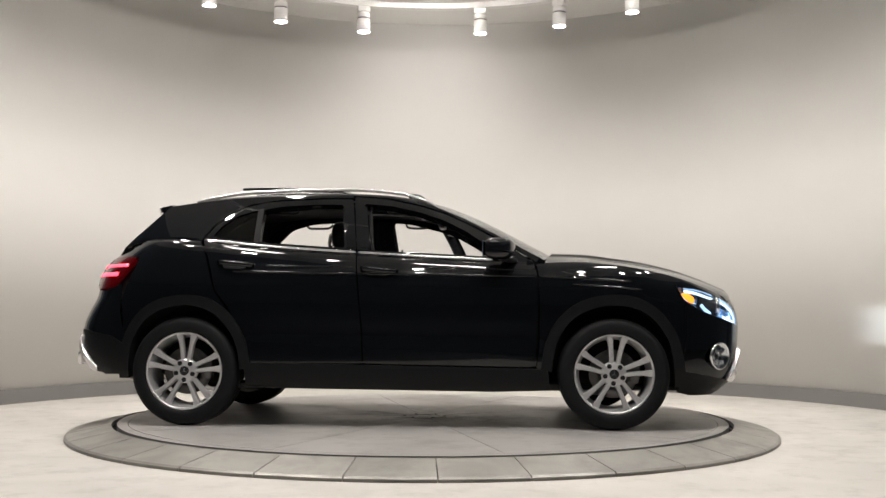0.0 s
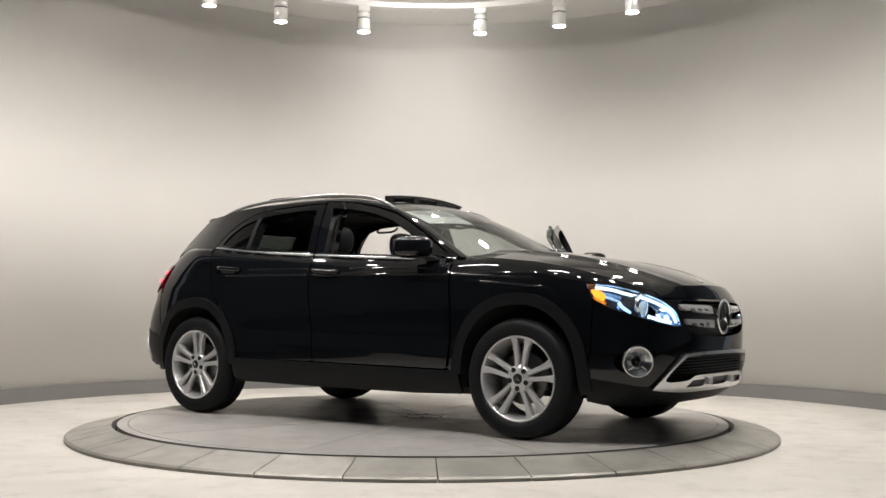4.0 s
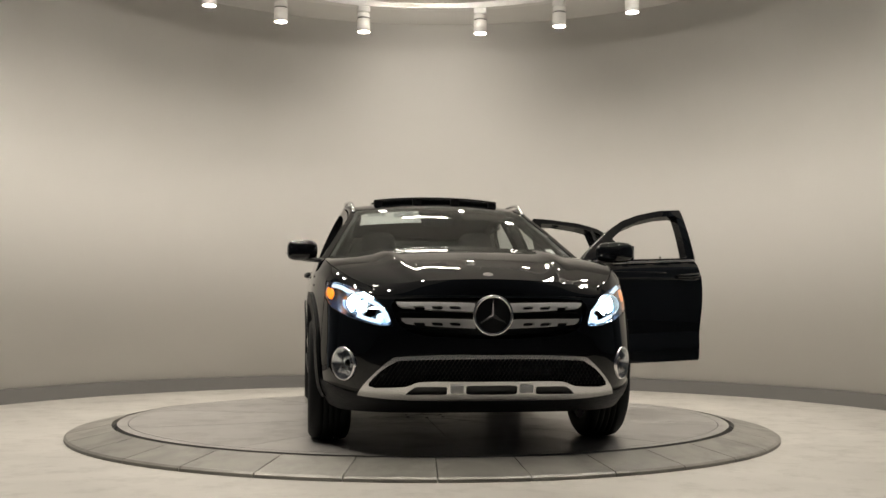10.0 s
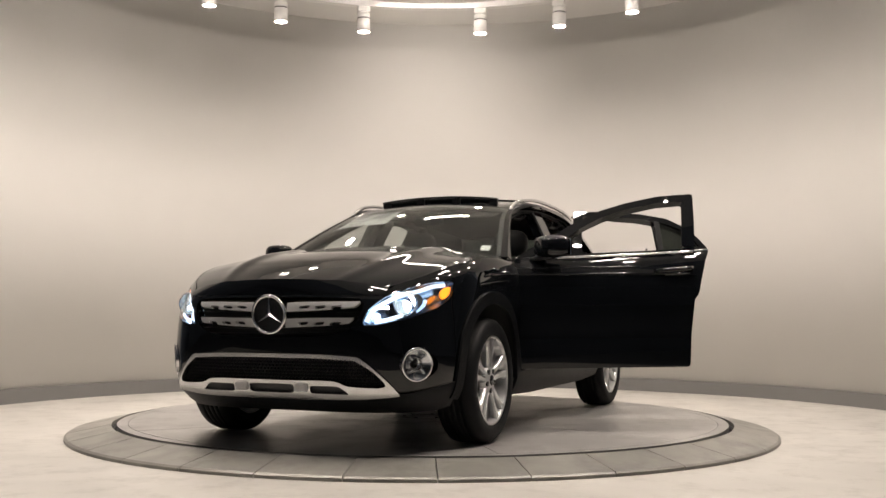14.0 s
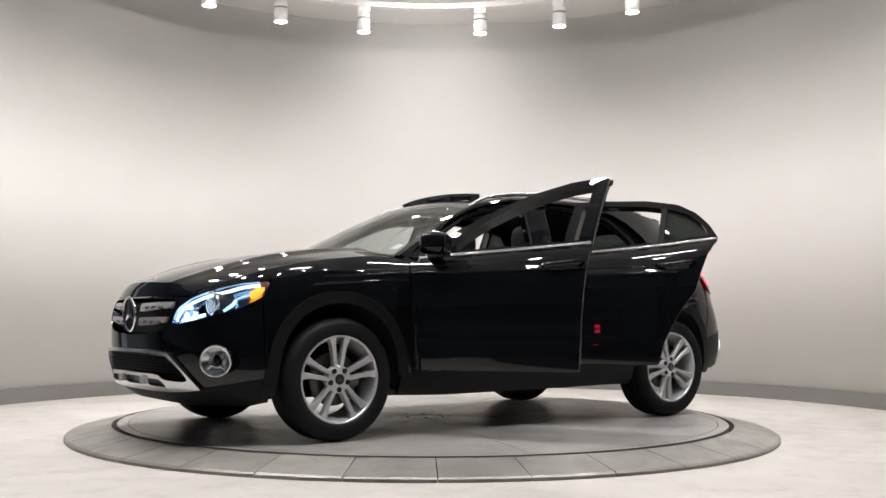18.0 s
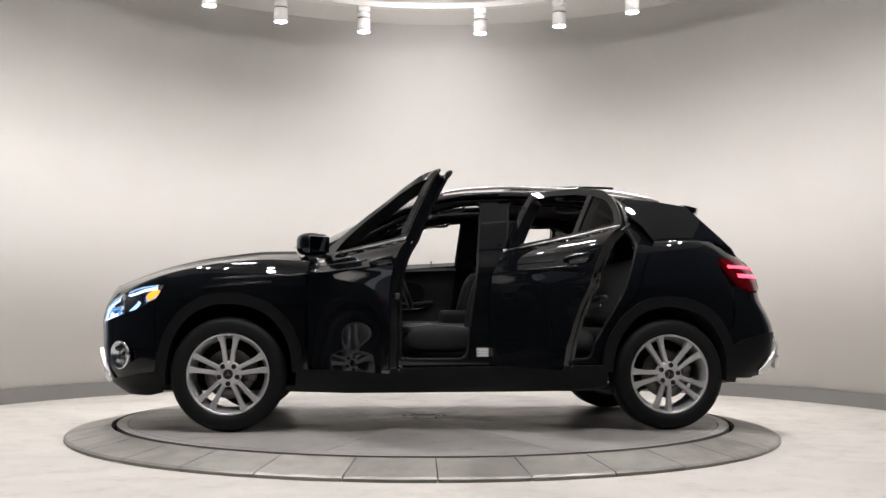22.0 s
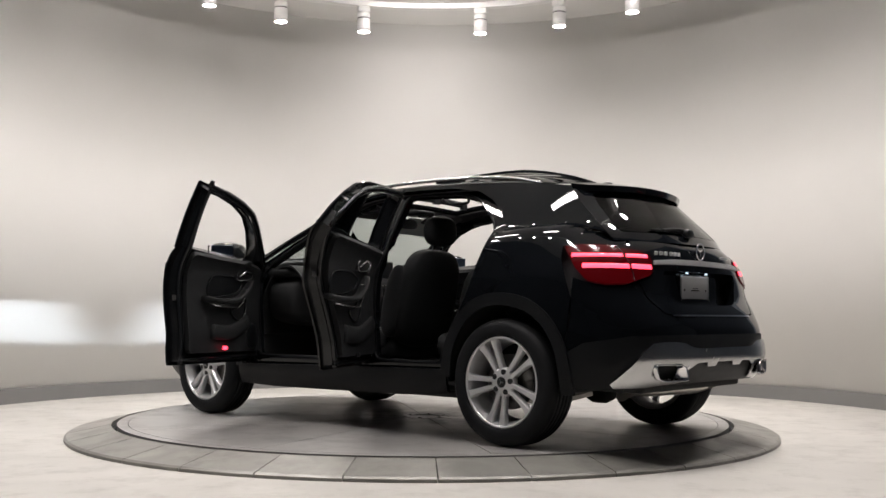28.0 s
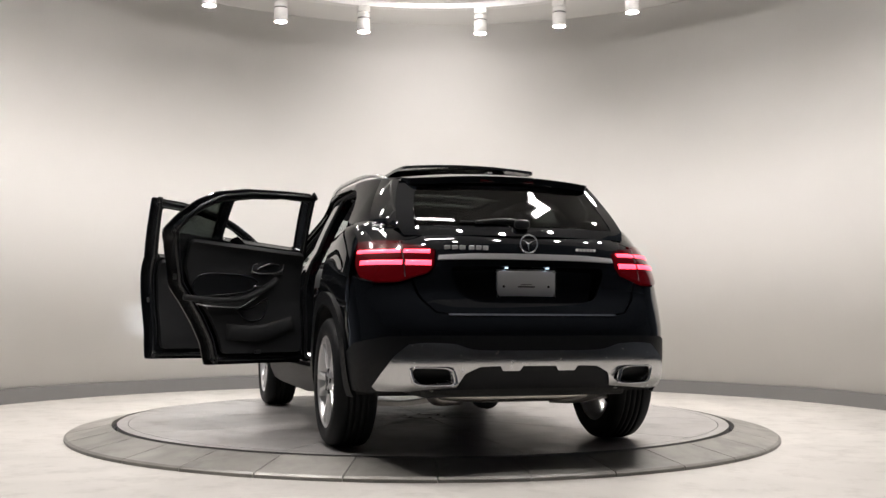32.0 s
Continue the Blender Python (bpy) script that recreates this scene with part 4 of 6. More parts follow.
half = [nv(0, 0.803), nv(0.3, 0.801), nv(0.50, 0.797), nv(0.573, 0.795), nv(0.52, 0.727), nv(0.495, 0.646), nv(0.56, 0.647), nv(0.70, 0.685), nx(1.90, 0.734), nx(1.796, 0.792), nx(1.797, 0.66), nx(1.792, 0.50), nx(1.765, 0.40), nx(1.742, 0.27), nv(0.74, 0.25), nv(0.5, 0.245), nv(0.0, 0.245)]
panel("front_bumper", nose, both(half), PAINT, car, "glossy black front bumper", holes=[grille, mouth] + fogs, step=0.022, edge_step=0.018)
half = [nv(0, 0.30), nv(0.5, 0.30), nv(0.70, 0.315), nx(1.80, 0.36), nx(1.742, 0.37), nx(1.742, 0.235), nv(0.74, 0.215), nv(0.5, 0.21), nv(0, 0.21)]
panel("bumper_lip", nose, both(half), CLAD, car, "matt dark grey bumper lip", step=0.03, lift=0.006, thick=0.02)
# silver skid trim
outer = both(line2(nv(0, 0.507), nv(0.30, 0.505), nv(0.475, 0.496), n=4) + line2(nv(0.49, 0.492), nv(0.562, 0.43), nv(0.635, 0.345), n=4) + line2(nv(0.655, 0.31), nv(0.55, 0.300), nv(0.40, 0.292), nv(0, 0.288), n=3))
slots = []
for a, b in ((-0.43, -0.225), (-0.13, 0.13), (0.225, 0.43)):
    top = 0.358 if a == -0.13 else 0.352
    slots.append([nv(a, 0.316), nv(b, 0.316), nv(b if b < 0.4 else b - 0.05, top), nv(a if a > -0.4 else a + 0.05, top)])
panel("skid_trim", nose, outer, SATIN, car, "satin silver front skid trim", holes=[mouth] + [rounded(s, 0.008, 2) for s in slots], step=0.025, edge_step=0.02, lift=0.022, thick=0.03)
for sg in (1, -1):
    part("skid_block", bm_box(2.165, 2.222, sg * 0.177 - 0.034, sg * 0.177 + 0.034, 0.314, 0.356, 0.008), SILVERP, car, "satin silver skid block")
for s in slots:
    panel("slot_back", nose, s, BLACK, car, step=0.06, lift=0.002)
back = both([nv(0, 0.50), nv(0.46, 0.49), nv(0.60, 0.36), nv(0.60, 0.33), nv(0, 0.33)])
panel("intake_back", nose, back, BLACK, car, step=0.05, lift=-0.05)
# honeycomb of the intake
V, F = [], []
mouth_yz = [(nose(v, z).y, z) for v, z in mouth]
pitch = 0.021
for j in range(-2, 9):
    for i in range(-32, 33):
        y, z = i * pitch + (j % 2) * pitch / 2, 0.345 + j * pitch * 0.80
        if in_poly(y, z, mouth_yz):
            c = [(y + 0.0118 * math.cos(radians(90 + 60 * k)), z + 0.0118 * math.sin(radians(90 + 60 * k))) for k in range(6)]
            e = [(y + 0.0088 * math.cos(radians(90 + 60 * k)), z + 0.0088 * math.sin(radians(90 + 60 * k))) for k in range(6)]
            x = nose(nv(y, z)[0], z).x - 0.015
            b0 = len(V)
            V += [(x, *p) for p in c] + [(x, *p) for p in e] + [(x - 0.02, *p) for p in e]
            F += [(b0 + k, b0 + (k + 1) % 6, b0 + 6 + (k + 1) % 6, b0 + 6 + k) for k in range(6)]
            F += [(b0 + 6 + k, b0 + 6 + (k + 1) % 6, b0 + 12 + (k + 1) % 6, b0 + 12 + k) for k in range(6)]
tagged(mesh_ob("intake_mesh", V, F, BLACK, car, "black honeycomb intake mesh", smooth=False), kind="stuff")
# radiator grille
gback = both([nv(0, 0.80), nv(0.50, 0.79), nv(0.51, 0.75), nv(0.44, 0.62), nv(0.2, 0.585), nv(0, 0.58)])
panel("grille_back", nose, gback, BLACK, car, step=0.05, lift=-0.055)
for k in range(7):
    z = 0.605 + 0.028 * k
    V, F = sweep([nose(nv(y, z)[0], z) + Vector((-0.045, 0, 0)) for y in np.linspace(-0.46, 0.46, 15)], ring_section(0.003, 4))
    mesh_ob("grille_slat", V, F, BLACK, car)
for sg in (1, -1):
    for z0, y1 in ((0.724, 0.475), (0.640, 0.452)):
        o = [nv(sg * 0.085, z0 - 0.004), nv(sg * 0.14, z0 - 0.002), nv(sg * 0.3, z0 + 0.006), nv(sg * (y1 - 0.02), z0 + 0.018), nv(sg * y1, z0 + 0.032), nv(sg * (y1 + 0.006), z0 + 0.048), nv(sg * 0.3, z0 + 0.047), nv(sg * 0.14, z0 + 0.044), nv(sg * 0.085, z0 + 0.040)]
        hs = []
        for yc in (0.185, 0.275, 0.365):
            hs.append(rounded([nv(sg * (yc - 0.030), z0 + 0.008), nv(sg * (yc + 0.024), z0 + 0.011), nv(sg * (yc + 0.034), z0 + 0.027), nv(sg * (yc - 0.024), z0 + 0.025)], 0.006, 2))
        panel("grille_louvre", nose, o, SILVERP, car, "slotted satin silver grille louvre", holes=hs, step=0.03, edge_step=0.012, lift=-0.005, thick=0.022)


def star_mesh(r, depth):
    """A flat three-armed emblem facing +x."""
    V, F = [], []
    for k in range(3):
        a = radians(90 + 120 * k)
        tip = (0.0, r * math.cos(a), r * math.sin(a))
        l, q = radians(90 + 120 * k + 60), radians(90 + 120 * k - 60)
        w = r * 0.12
        b0 = len(V)
        V += [tip, (0, w * math.cos(l), w * math.sin(l)), (depth, 0, 0), (0, w * math.cos(q), w * math.sin(q)), (-0.004, 0, 0)]
        F += [(b0, b0 + 1, b0 + 2), (b0, b0 + 2, b0 + 3), (b0, b0 + 4, b0 + 1), (b0, b0 + 3, b0 + 4)]
    return V, F


def emblem(name, r, where, turn, parent, disc_mat=None):
    V, F = lathe([(r + 0.09 * r * math.cos(t), 0.09 * r * math.sin(t)) for t in [2 * math.pi * i / 10 for i in range(10)]], 48, "x", True)
    o = mesh_ob(name, V, F, CHROME, parent, "chrome ring emblem")
    o.matrix_basis = pose(*where, 0, turn, 0)
    V, F = star_mesh(r * 0.98, r * 0.14)
    mesh_ob("emblem_arms", V, F, CHROME, o, smooth=False)
    if disc_mat:
        V, F = lathe([(0, -0.006), (r, -0.006)], 40, "x")
        mesh_ob("emblem_back", V, F, disc_mat, o)
    return o


emblem("grille_emblem", 0.095, (2.236, 0, 0.702), 4, car, BLACK)

# ---- headlamps and fog lamps
for sg in (1, -1):
    fl = (lambda u, z, s=sg: (lambda p: Vector((p.x, s * p.y, p.z)))(lower(WB + ULEN * (1 - u), z)))
    poly = rounded(LAMP_UV, 0.02, 3)
    lens = panel("headlamp", fl, poly, LENS, car, "lit projector headlamp behind a clear lens", step=0.03, edge_step=0.02, lift=0.001, thick=0.003)
    lens.visible_shadow = False
    mouth_ring = [nv(0.662 + 0.060 * math.cos(t), 0.760 + 0.060 * math.sin(t)) for t in [2 * math.pi * i / 24 for i in range(24)]]
    panel("lamp_bowl", fl, shrink(poly, -0.008), BOWL, lens, holes=[mouth_ring], step=0.03, lift=-0.075, thick=0.004)
    # lid between the lamp and the hood
    lid = LAMP_UV[6:] + [LAMP_UV[0]]
    edge = [nx(x, top_z(x) - 0.002) for x in (1.735, 1.80, 1.88, 1.95, 2.02)] + [nv(0.575, 0.812)]
    panel("lamp_brow", fl, [(u, z + 0.004) for u, z in lid] + edge, PAINT, car, step=0.03, edge_step=0.02, thick=0.008)
    # bowl wall
    ring = refine(shrink(poly, -0.003), 0.02)
    V, F = [], []
    for u, z in ring:
        p = fl(u, z)
        n = normal_at(fl, u, z)
        n = n if n.dot(out_dir(p)) > 0 else -n
        V += [p - n * 0.004, p - n * 0.075]
    m = len(ring)
    F = [(2 * k, 2 * k + 1, 2 * ((k + 1) % m) + 1, 2 * ((k + 1) % m)) for k in range(m)]
    mesh_ob("lamp_wall", V, F, BOWL, lens, "chrome reflector wall")
    # light guides
    for nm, pth, w in (("light_guide", [nv(0.68, 0.704), nv(0.62, 0.682), nv(0.56, 0.668)], 0.018), ("brow_guide", [nv(0.522, 0.668), nv(0.546, 0.722), nv(0.595, 0.772), nv(0.66, 0.813), nx(1.95, 0.835), nx(1.88, 0.856), nx(1.80, 0.866)], 0.022)):
        pth = line2(*pth, n=5)
        strip(nm, fl, pth, DRL, lens, w, 0.006, "glowing white light guide", lift=-0.02)
    for k, (pa, pb, w) in enumerate((((0.545, 0.680), (0.568, 0.715), 0.020), ((0.735, 0.73), (0.760, 0.79), 0.022))):
        strip("crystal_blade", fl, line2(nv(*pa), nv((pa[0] + pb[0]) / 2 + 0.01, (pa[1] + pb[1]) / 2), nv(*pb), n=4), CRYSTAL, lens, w, 0.012, "blue-white crystal light blade", lift=-0.05 + 0.004 * k)
    am = rounded([nx(1.775, 0.852), nx(1.800, 0.812), nx(1.850, 0.782), nx(1.862, 0.815), nx(1.825, 0.845)], 0.012, 2)
    panel("side_marker", fl, am, AMBER, lens, "glowing amber side marker", step=0.03, lift=-0.006, thick=0.012)
    # projector: a bright lens well back in a dark tube
    cy, cz = sg * 0.662, 0.760
    cx = nose(nv(0.662, 0.760)[0], 0.760).x - 0.042
    V, F = lathe([(0.058, 0.0), (0.061, 0.005), (0.065, 0.0), (0.063, -0.02), (0.058, -0.02), (0.058, 0.0)], 28, "x")
    o = mesh_ob("projector_ring", V, F, CHROME, lens, "chrome projector ring")
    o.location = (cx, cy, cz)
    V, F = lathe([(0.058, 0.0), (0.056, -0.112), (0.0, -0.112)], 28, "x")
    o = mesh_ob("projector", V, F, GAPM, lens, "dark projector tube")
    o.location = (cx, cy, cz)
    V, F = lathe([(0.0, -0.086), (0.050, -0.090)], 28, "x")
    e = mesh_ob("projector_lens", V, F, GLARE, lens, "glaring bluish white projector lens")
    e.location = (cx, cy, cz)
    V, F = lathe([(0.0, 0.004), (0.016, 0.003), (0.024, -0.006)], 24, "x")
    e = mesh_ob("inner_lamp", V, F, DRL, lens)
    e.location = (2.115, sg * 0.55, 0.688)
    # dipped beam: a bright slit at the back of a flat dark horn
    ex = nose(nv(0.575, 0.738)[0], 0.738).x - 0.030
    bx, by, bz = ex - 0.055, sg * 0.575, 0.738
    V = [(bx, by - 0.010, bz - 0.001), (bx, by + 0.010, bz - 0.001), (bx, by + 0.010, bz + 0.001), (bx, by - 0.010, bz + 0.001)]
    mesh_ob("beam_slit", V, [(0, 1, 2, 3)], SLIT, lens, "dazzling beam slit", smooth=False)
    V = [(bx - 0.001, y, z) for _, y, z in V]
    V += [(ex, by - 0.040, bz - 0.008), (ex, by + 0.040, bz - 0.008), (ex, by + 0.040, bz + 0.0019), (ex, by - 0.040, bz + 0.0019)]
    mesh_ob("beam_horn", V, [(k, (k + 1) % 4, 4 + (k + 1) % 4, 4 + k) for k in range(4)] + [(3, 2, 1, 0)], GAPM, lens, smooth=False)
    # fog lamp
    fy, fz = sg * 0.735, 0.455
    p = nose(nv(fy, fz)[0], fz)
    n = normal_at(nose, *nv(fy, fz))
    n = n if n.x > 0 else -n
    rotm = n.to_track_quat("X", "Z").to_matrix().to_4x4()
    V, F = lathe([(0.087, -0.03), (0.087, 0.008), (0.083, 0.014), (0.074, 0.008), (0.050, -0.016), (0.036, -0.022)], 40, "x")
    fog = mesh_ob("fog_lamp", V, F, CHROME, car, "round fog lamp with a chrome bezel")
    fog.matrix_basis = Matrix.Translation(p - n * 0.008) @ rotm
    V, F = lathe([(0.0, -0.036), (0.02, -0.034), (0.030, -0.026), (0.036, -0.022)], 24, "x")
    mesh_ob("fog_reflector", V, F, CHROME, fog)
    V, F = lathe([(0.030, -0.020), (0.033, -0.010), (0.037, -0.010), (0.040, -0.020)], 24, "x")
    mesh_ob("fog_ring", V, F, SATIN, fog, "bright ring round the fog lens")
    V, F = lathe([(0.0, -0.012), (0.012, -0.014), (0.018, -0.022)], 24, "x")
    mesh_ob("fog_lens", V, F, BLACK, fog)
    for k in range(4):
        pr = part("fog_prong", bm_box(-0.020, 0.004, 0.030, 0.062, -0.006, 0.006, 0.003), SATIN, fog, "bright prong")
        pr.rotation_euler = (radians(45 + 90 * k), 0, 0)
    V, F = lathe([(0.0, 0.012), (0.04, 0.011), (0.076, 0.008)], 24, "x")
    cl = mesh_ob("fog_cover", V, F, LENS, fog)
    cl.visible_shadow = False

# ---- hood
hcrown = curve((0.85, 0.100), (1.05, 0.078), (1.3, 0.056), (1.6, 0.052), (1.85, 0.054), (2.04, 0.040))
hbow = curve((0.85, 0.15), (1.4, 0.10), (1.8, 0.080), (2.04, 0.125))


def hood_at(x, s):
    k = max(0.0, 1 - abs(s) ** 2.2)
    z0 = top_z(x) - 0.002
    e = lower(u_of_x(x, z0), z0)
    rib = 0.017 * math.exp(-((abs(s) - 0.58) / 0.075) ** 2) * max(0.0, 1 - ((x - 1.35) / 0.8) ** 2)
    return Vector((x + hbow(x) * k, s * (e.y - 0.004), e.z + hcrown(x) * k + rib))


panel("hood", hood_at, [(0.88, -1), (2.04, -1), (2.04, 1), (0.88, 1)], PAINT, car, "glossy black ribbed hood", step=0.022, thick=0.012)
# lip between hood and grille
V, F = [], []
ss = np.linspace(-1, 1, 41)
for s in ss:
    a = hood_at(2.04, s)
    b = nose(nv(a.y * 0.99, 0.802)[0], 0.802)
    b.y = a.y
    mid = (a + b) / 2 + Vector((0.008, 0, 0.003))
    V += [a, mid, b]
F = [(3 * i + k, 3 * i + 3 + k, 3 * i + 4 + k, 3 * i + 1 + k) for i in range(len(ss) - 1) for k in range(2)]
mesh_ob("hood_lip", V, F, PAINT, car)
V, F = lathe([(0.0, 0.004), (0.018, 0.004), (0.026, 0.002), (0.028, -0.002)], 20, "z")
b = mesh_ob("hood_badge", V, F, CHROME, car, "small round chrome hood badge")
p = hood_at(1.985, 0)
b.matrix_basis = Matrix.Translation(p) @ pose(0, 0, 0, 0, 24, 0)
# cowl and wiper arms
V, F = sweep([Vector((0.885 + 0.155 * (1 - s * s), s * 0.80, 1.045 + 0.058 * (1 - s * s))) for s in np.linspace(-1, 1, 21)], [(-0.06, -0.03), (0.03, -0.03), (0.03, 0.0), (-0.06, 0.008)])
mesh_ob("cowl", V, F, BLACK, car)

# ---- windscreen and roof
panel("windscreen", roof_at, [(0.17, -0.965), (0.905, -0.965), (0.905, 0.965), (0.17, 0.965)], CLEAR, car, "clear raked windscreen", step=0.05, thick=0.004).visible_shadow = False
for sg in (1, -1):
    panel("screen_pillar", roof_at, [(0.10, sg * 0.955), (0.92, sg * 0.955), (0.92, sg * 1.0), (0.10, sg * 1.0)], PAINT, car, step=0.04, lift=0.003, thick=0.03)
    strip("screen_band", roof_at, [(x, sg * 0.94) for x in np.linspace(0.19, 0.9, 20)], BLACK, car, 0.035, 0.002, lift=-0.006)
strip("screen_top_band", roof_at, [(0.20, s) for s in np.linspace(-0.94, 0.94, 20)], BLACK, car, 0.05, 0.002, lift=-0.006)
hole = rounded([(-0.46, -0.70), (0.085, -0.70), (0.085, 0.70), (-0.46, 0.70)], 0.05, 4)
panel("roof_panel", roof_at, [(-1.585, -1), (0.175, -1), (0.175, 1), (-1.585, 1)], PAINT, car, "glossy black roof panel with an open sunroof", holes=[hole], step=0.05, thick=0.02)
fix = rounded([(-1.14, -0.70), (-0.50, -0.70), (-0.50, 0.70), (-1.14, 0.70)], 0.05, 4)
panel("rear_roof_glass", roof_at, fix, PAINT, car, step=0.06, lift=0.003, thick=0.004)


def sun_at(x, s):
    p = roof_at(x, s)
    return p + Vector((0, 0, 0.039 + 0.034 * (-0.42 - x) / 0.68))


panel("sunroof_panel", sun_at, rounded([(-1.12, -0.66), (-0.43, -0.66), (-0.43, 0.66), (-1.12, 0.66)], 0.05, 4), PAINT, car, "dark glass sunroof panel slid back and raised", step=0.06, thick=0.016)
# wind deflector
V, F = sweep([roof_at(0.03, s) + Vector((0, 0, 0.036 - 0.018 * abs(s) ** 6)) for s in np.linspace(-0.70, 0.70, 17)], [(-0.016, -0.005), (0.016, -0.005), (0.013, 0.005), (-0.013, 0.006)])
df = mesh_ob("wind_deflector", V, F, BLACK, car, "black raised sunroof wind deflector")
V, F = sweep([roof_at(0.005, s) + Vector((0, 0, 0.014)) for s in np.linspace(-0.68, 0.68, 17)], [(-0.003, -0.022), (0.003, -0.022), (0.003, 0.022), (-0.003, 0.022)])
mesh_ob("deflector_net", V, F, CLAD, df, "grey deflector net")
for s in (-0.66, -0.22, 0.22, 0.66):
    p = roof_at(0.01, s)
    part("deflector_post", bm_box(p.x - 0.01, p.x + 0.016, p.y - 0.03, p.y + 0.03, p.z - 0.015, p.z + 0.034, 0.003), BLACK, df)
# roof rails
for sg in (1, -1):
    pts = []
    for x, h in ((0.22, 0.0), (0.15, 0.020), (0.0, 0.033), (-0.3, 0.038), (-0.7, 0.038), (-1.0, 0.034), (-1.22, 0.026), (-1.38, 0.004)):
        p = roof_at(x, sg * 0.965)
        pts.append(p + Vector((0, 0, h)))
    V, F = sweep(smooth_path(pts, 6), [(0.011, -0.010), (0.012, 0.004), (0.005, 0.010), (-0.005, 0.010), (-0.012, 0.004), (-0.011, -0.010)])
    mesh_ob("roof_rail", V, F, SATIN, car, "satin aluminium roof rail", smooth=True)
    strip("rail_foot", roof_at, [(x, sg * 0.965) for x in np.linspace(-1.34, 0.2, 24)], BLACK, car, 0.03, 0.012)
# ---- tail: bumper, tailgate, lamps
zs_end = curve((1.10, -1.885), (1.145, -1.85), (1.22, -1.775), (1.30, -1.690), (1.385, -1.608), (1.42, -1.576))


def rear_glass(s, z):
    e = upper(zs_end(z), z)
    return Vector((e.x - 0.135 * (1 - abs(s) ** 2.4), s * e.y, z))


TL = [tv(0.475, 1.02), tv(0.485, 0.95), tv(0.515, 0.912), tv(0.66, 0.868), tx(-1.93, 0.866), tx(-1.85, 0.885), tx(-1.78, 0.955), tx(-1.70, 1.065), tx(-1.80, 1.074), tx(-1.92, 1.065), tv(0.66, 1.056), tv(0.54, 1.042)]
half = [tv(0, 0.704), tv(0.42, 0.704), tv(0.50, 0.713), tv(0.565, 0.78), tv(0.60, 0.872), tv(0.66, 0.858), tx(-1.93, 0.856), tx(-1.845, 0.876), tx(-1.785, 0.90), tx(-1.785, 0.80), tx(-1.765, 0.62), tx(-1.735, 0.52), tx(-1.735, 0.50), tx(-1.85, 0.56), tv(0.72, 0.595), tv(0.5, 0.60), tv(0, 0.60)]
panel("rear_bumper", tail, both(half), PAINT, car, "glossy black rear bumper", step=0.03, edge_step=0.025)
half = [tv(0, 0.605), tv(0.5, 0.605), tv(0.72, 0.60), tx(-1.85, 0.565), tx(-1.735, 0.505), tx(-1.735, 0.33), tx(-1.9, 0.325), tv(0.74, 0.332), tv(0.5, 0.345), tv(0, 0.35)]
panel("bumper_apron", tail, both(half), CLAD, car, "matt dark grey rear bumper apron", step=0.04, edge_step=0.03, lift=0.006, thick=0.02)
exh = [rounded([tv(sg * 0.405, 0.392), tv(sg * 0.57, 0.380), tv(sg * 0.615, 0.43), tv(sg * 0.60, 0.462), tv(sg * 0.43, 0.462)], 0.02, 3) for sg in (1, -1)]
half = line2(tv(0, 0.532), tv(0.30, 0.534), tv(0.37, 0.546), tv(0.43, 0.563), tv(0.55, 0.568), tv(0.63, 0.560), n=3) + [tv(0.69, 0.505), tv(0.735, 0.43), tv(0.765, 0.362), tv(0.745, 0.342), tv(0.62, 0.345), tv(0.40, 0.365), tv(0.37, 0.43), tv(0.30, 0.462), tv(0.20, 0.464), tv(0.185, 0.442), tv(0.10, 0.442), tv(0.085, 0.464), tv(0, 0.464)]


def tail_bulge(v, z):
    """The bumper's skin, swelling outwards between the trim's edges."""
    p, k = tail(v, z), max(0.0, 1 - ((z - 0.462) / 0.125) ** 2)
    return p + Vector((-0.016 * k, 0.004 * k * math.copysign(min(1.0, abs(p.y) / 0.7) ** 3, v), 0))


panel("rear_skid_trim", tail_bulge, both(half), BRUSHED, car, "brushed satin silver rear skid trim", holes=exh, step=0.025, edge_step=0.02, lift=0.013, thick=0.02)
for sg in (1, -1):
    pr = [(sg * (0.525 + 0.104 * math.copysign(abs(math.cos(t)) ** 0.4, math.cos(t)) + 0.024 * math.sin(t)), 0.412 + 0.045 * math.copysign(abs(math.sin(t)) ** 0.4, math.sin(t))) for t in [2 * math.pi * i / 24 for i in range(24)]]
    base = tail(*tv(0.51, 0.422)).x - 0.024
    V, F = [], []
    for dx, k in ((0.0, 1.0), (-0.020, 1.0), (-0.024, 0.95), (-0.018, 0.86), (0.16, 0.80)):
        V += [(base + dx + 0.28 * (abs(y) - 0.525), (sg * 0.525 + (y - sg * 0.525) * k), 0.412 + (z - 0.412) * k) for y, z in pr]
    F = [(a * 24 + i, a * 24 + (i + 1) % 24, (a + 1) * 24 + (i + 1) % 24, (a + 1) * 24 + i) for a in range(4) for i in range(24)]
    ex = mesh_ob("tailpipe_trim", V, F, CHROME, car, "chrome oval tailpipe trim")
    V = [(base + 0.10, sg * 0.525 + (y - sg * 0.525) * 0.8, 0.412 + (z - 0.412) * 0.8) for y, z in pr]
    mesh_ob("tailpipe_inside", V, [tuple(range(24))], UNDER, ex, smooth=False)
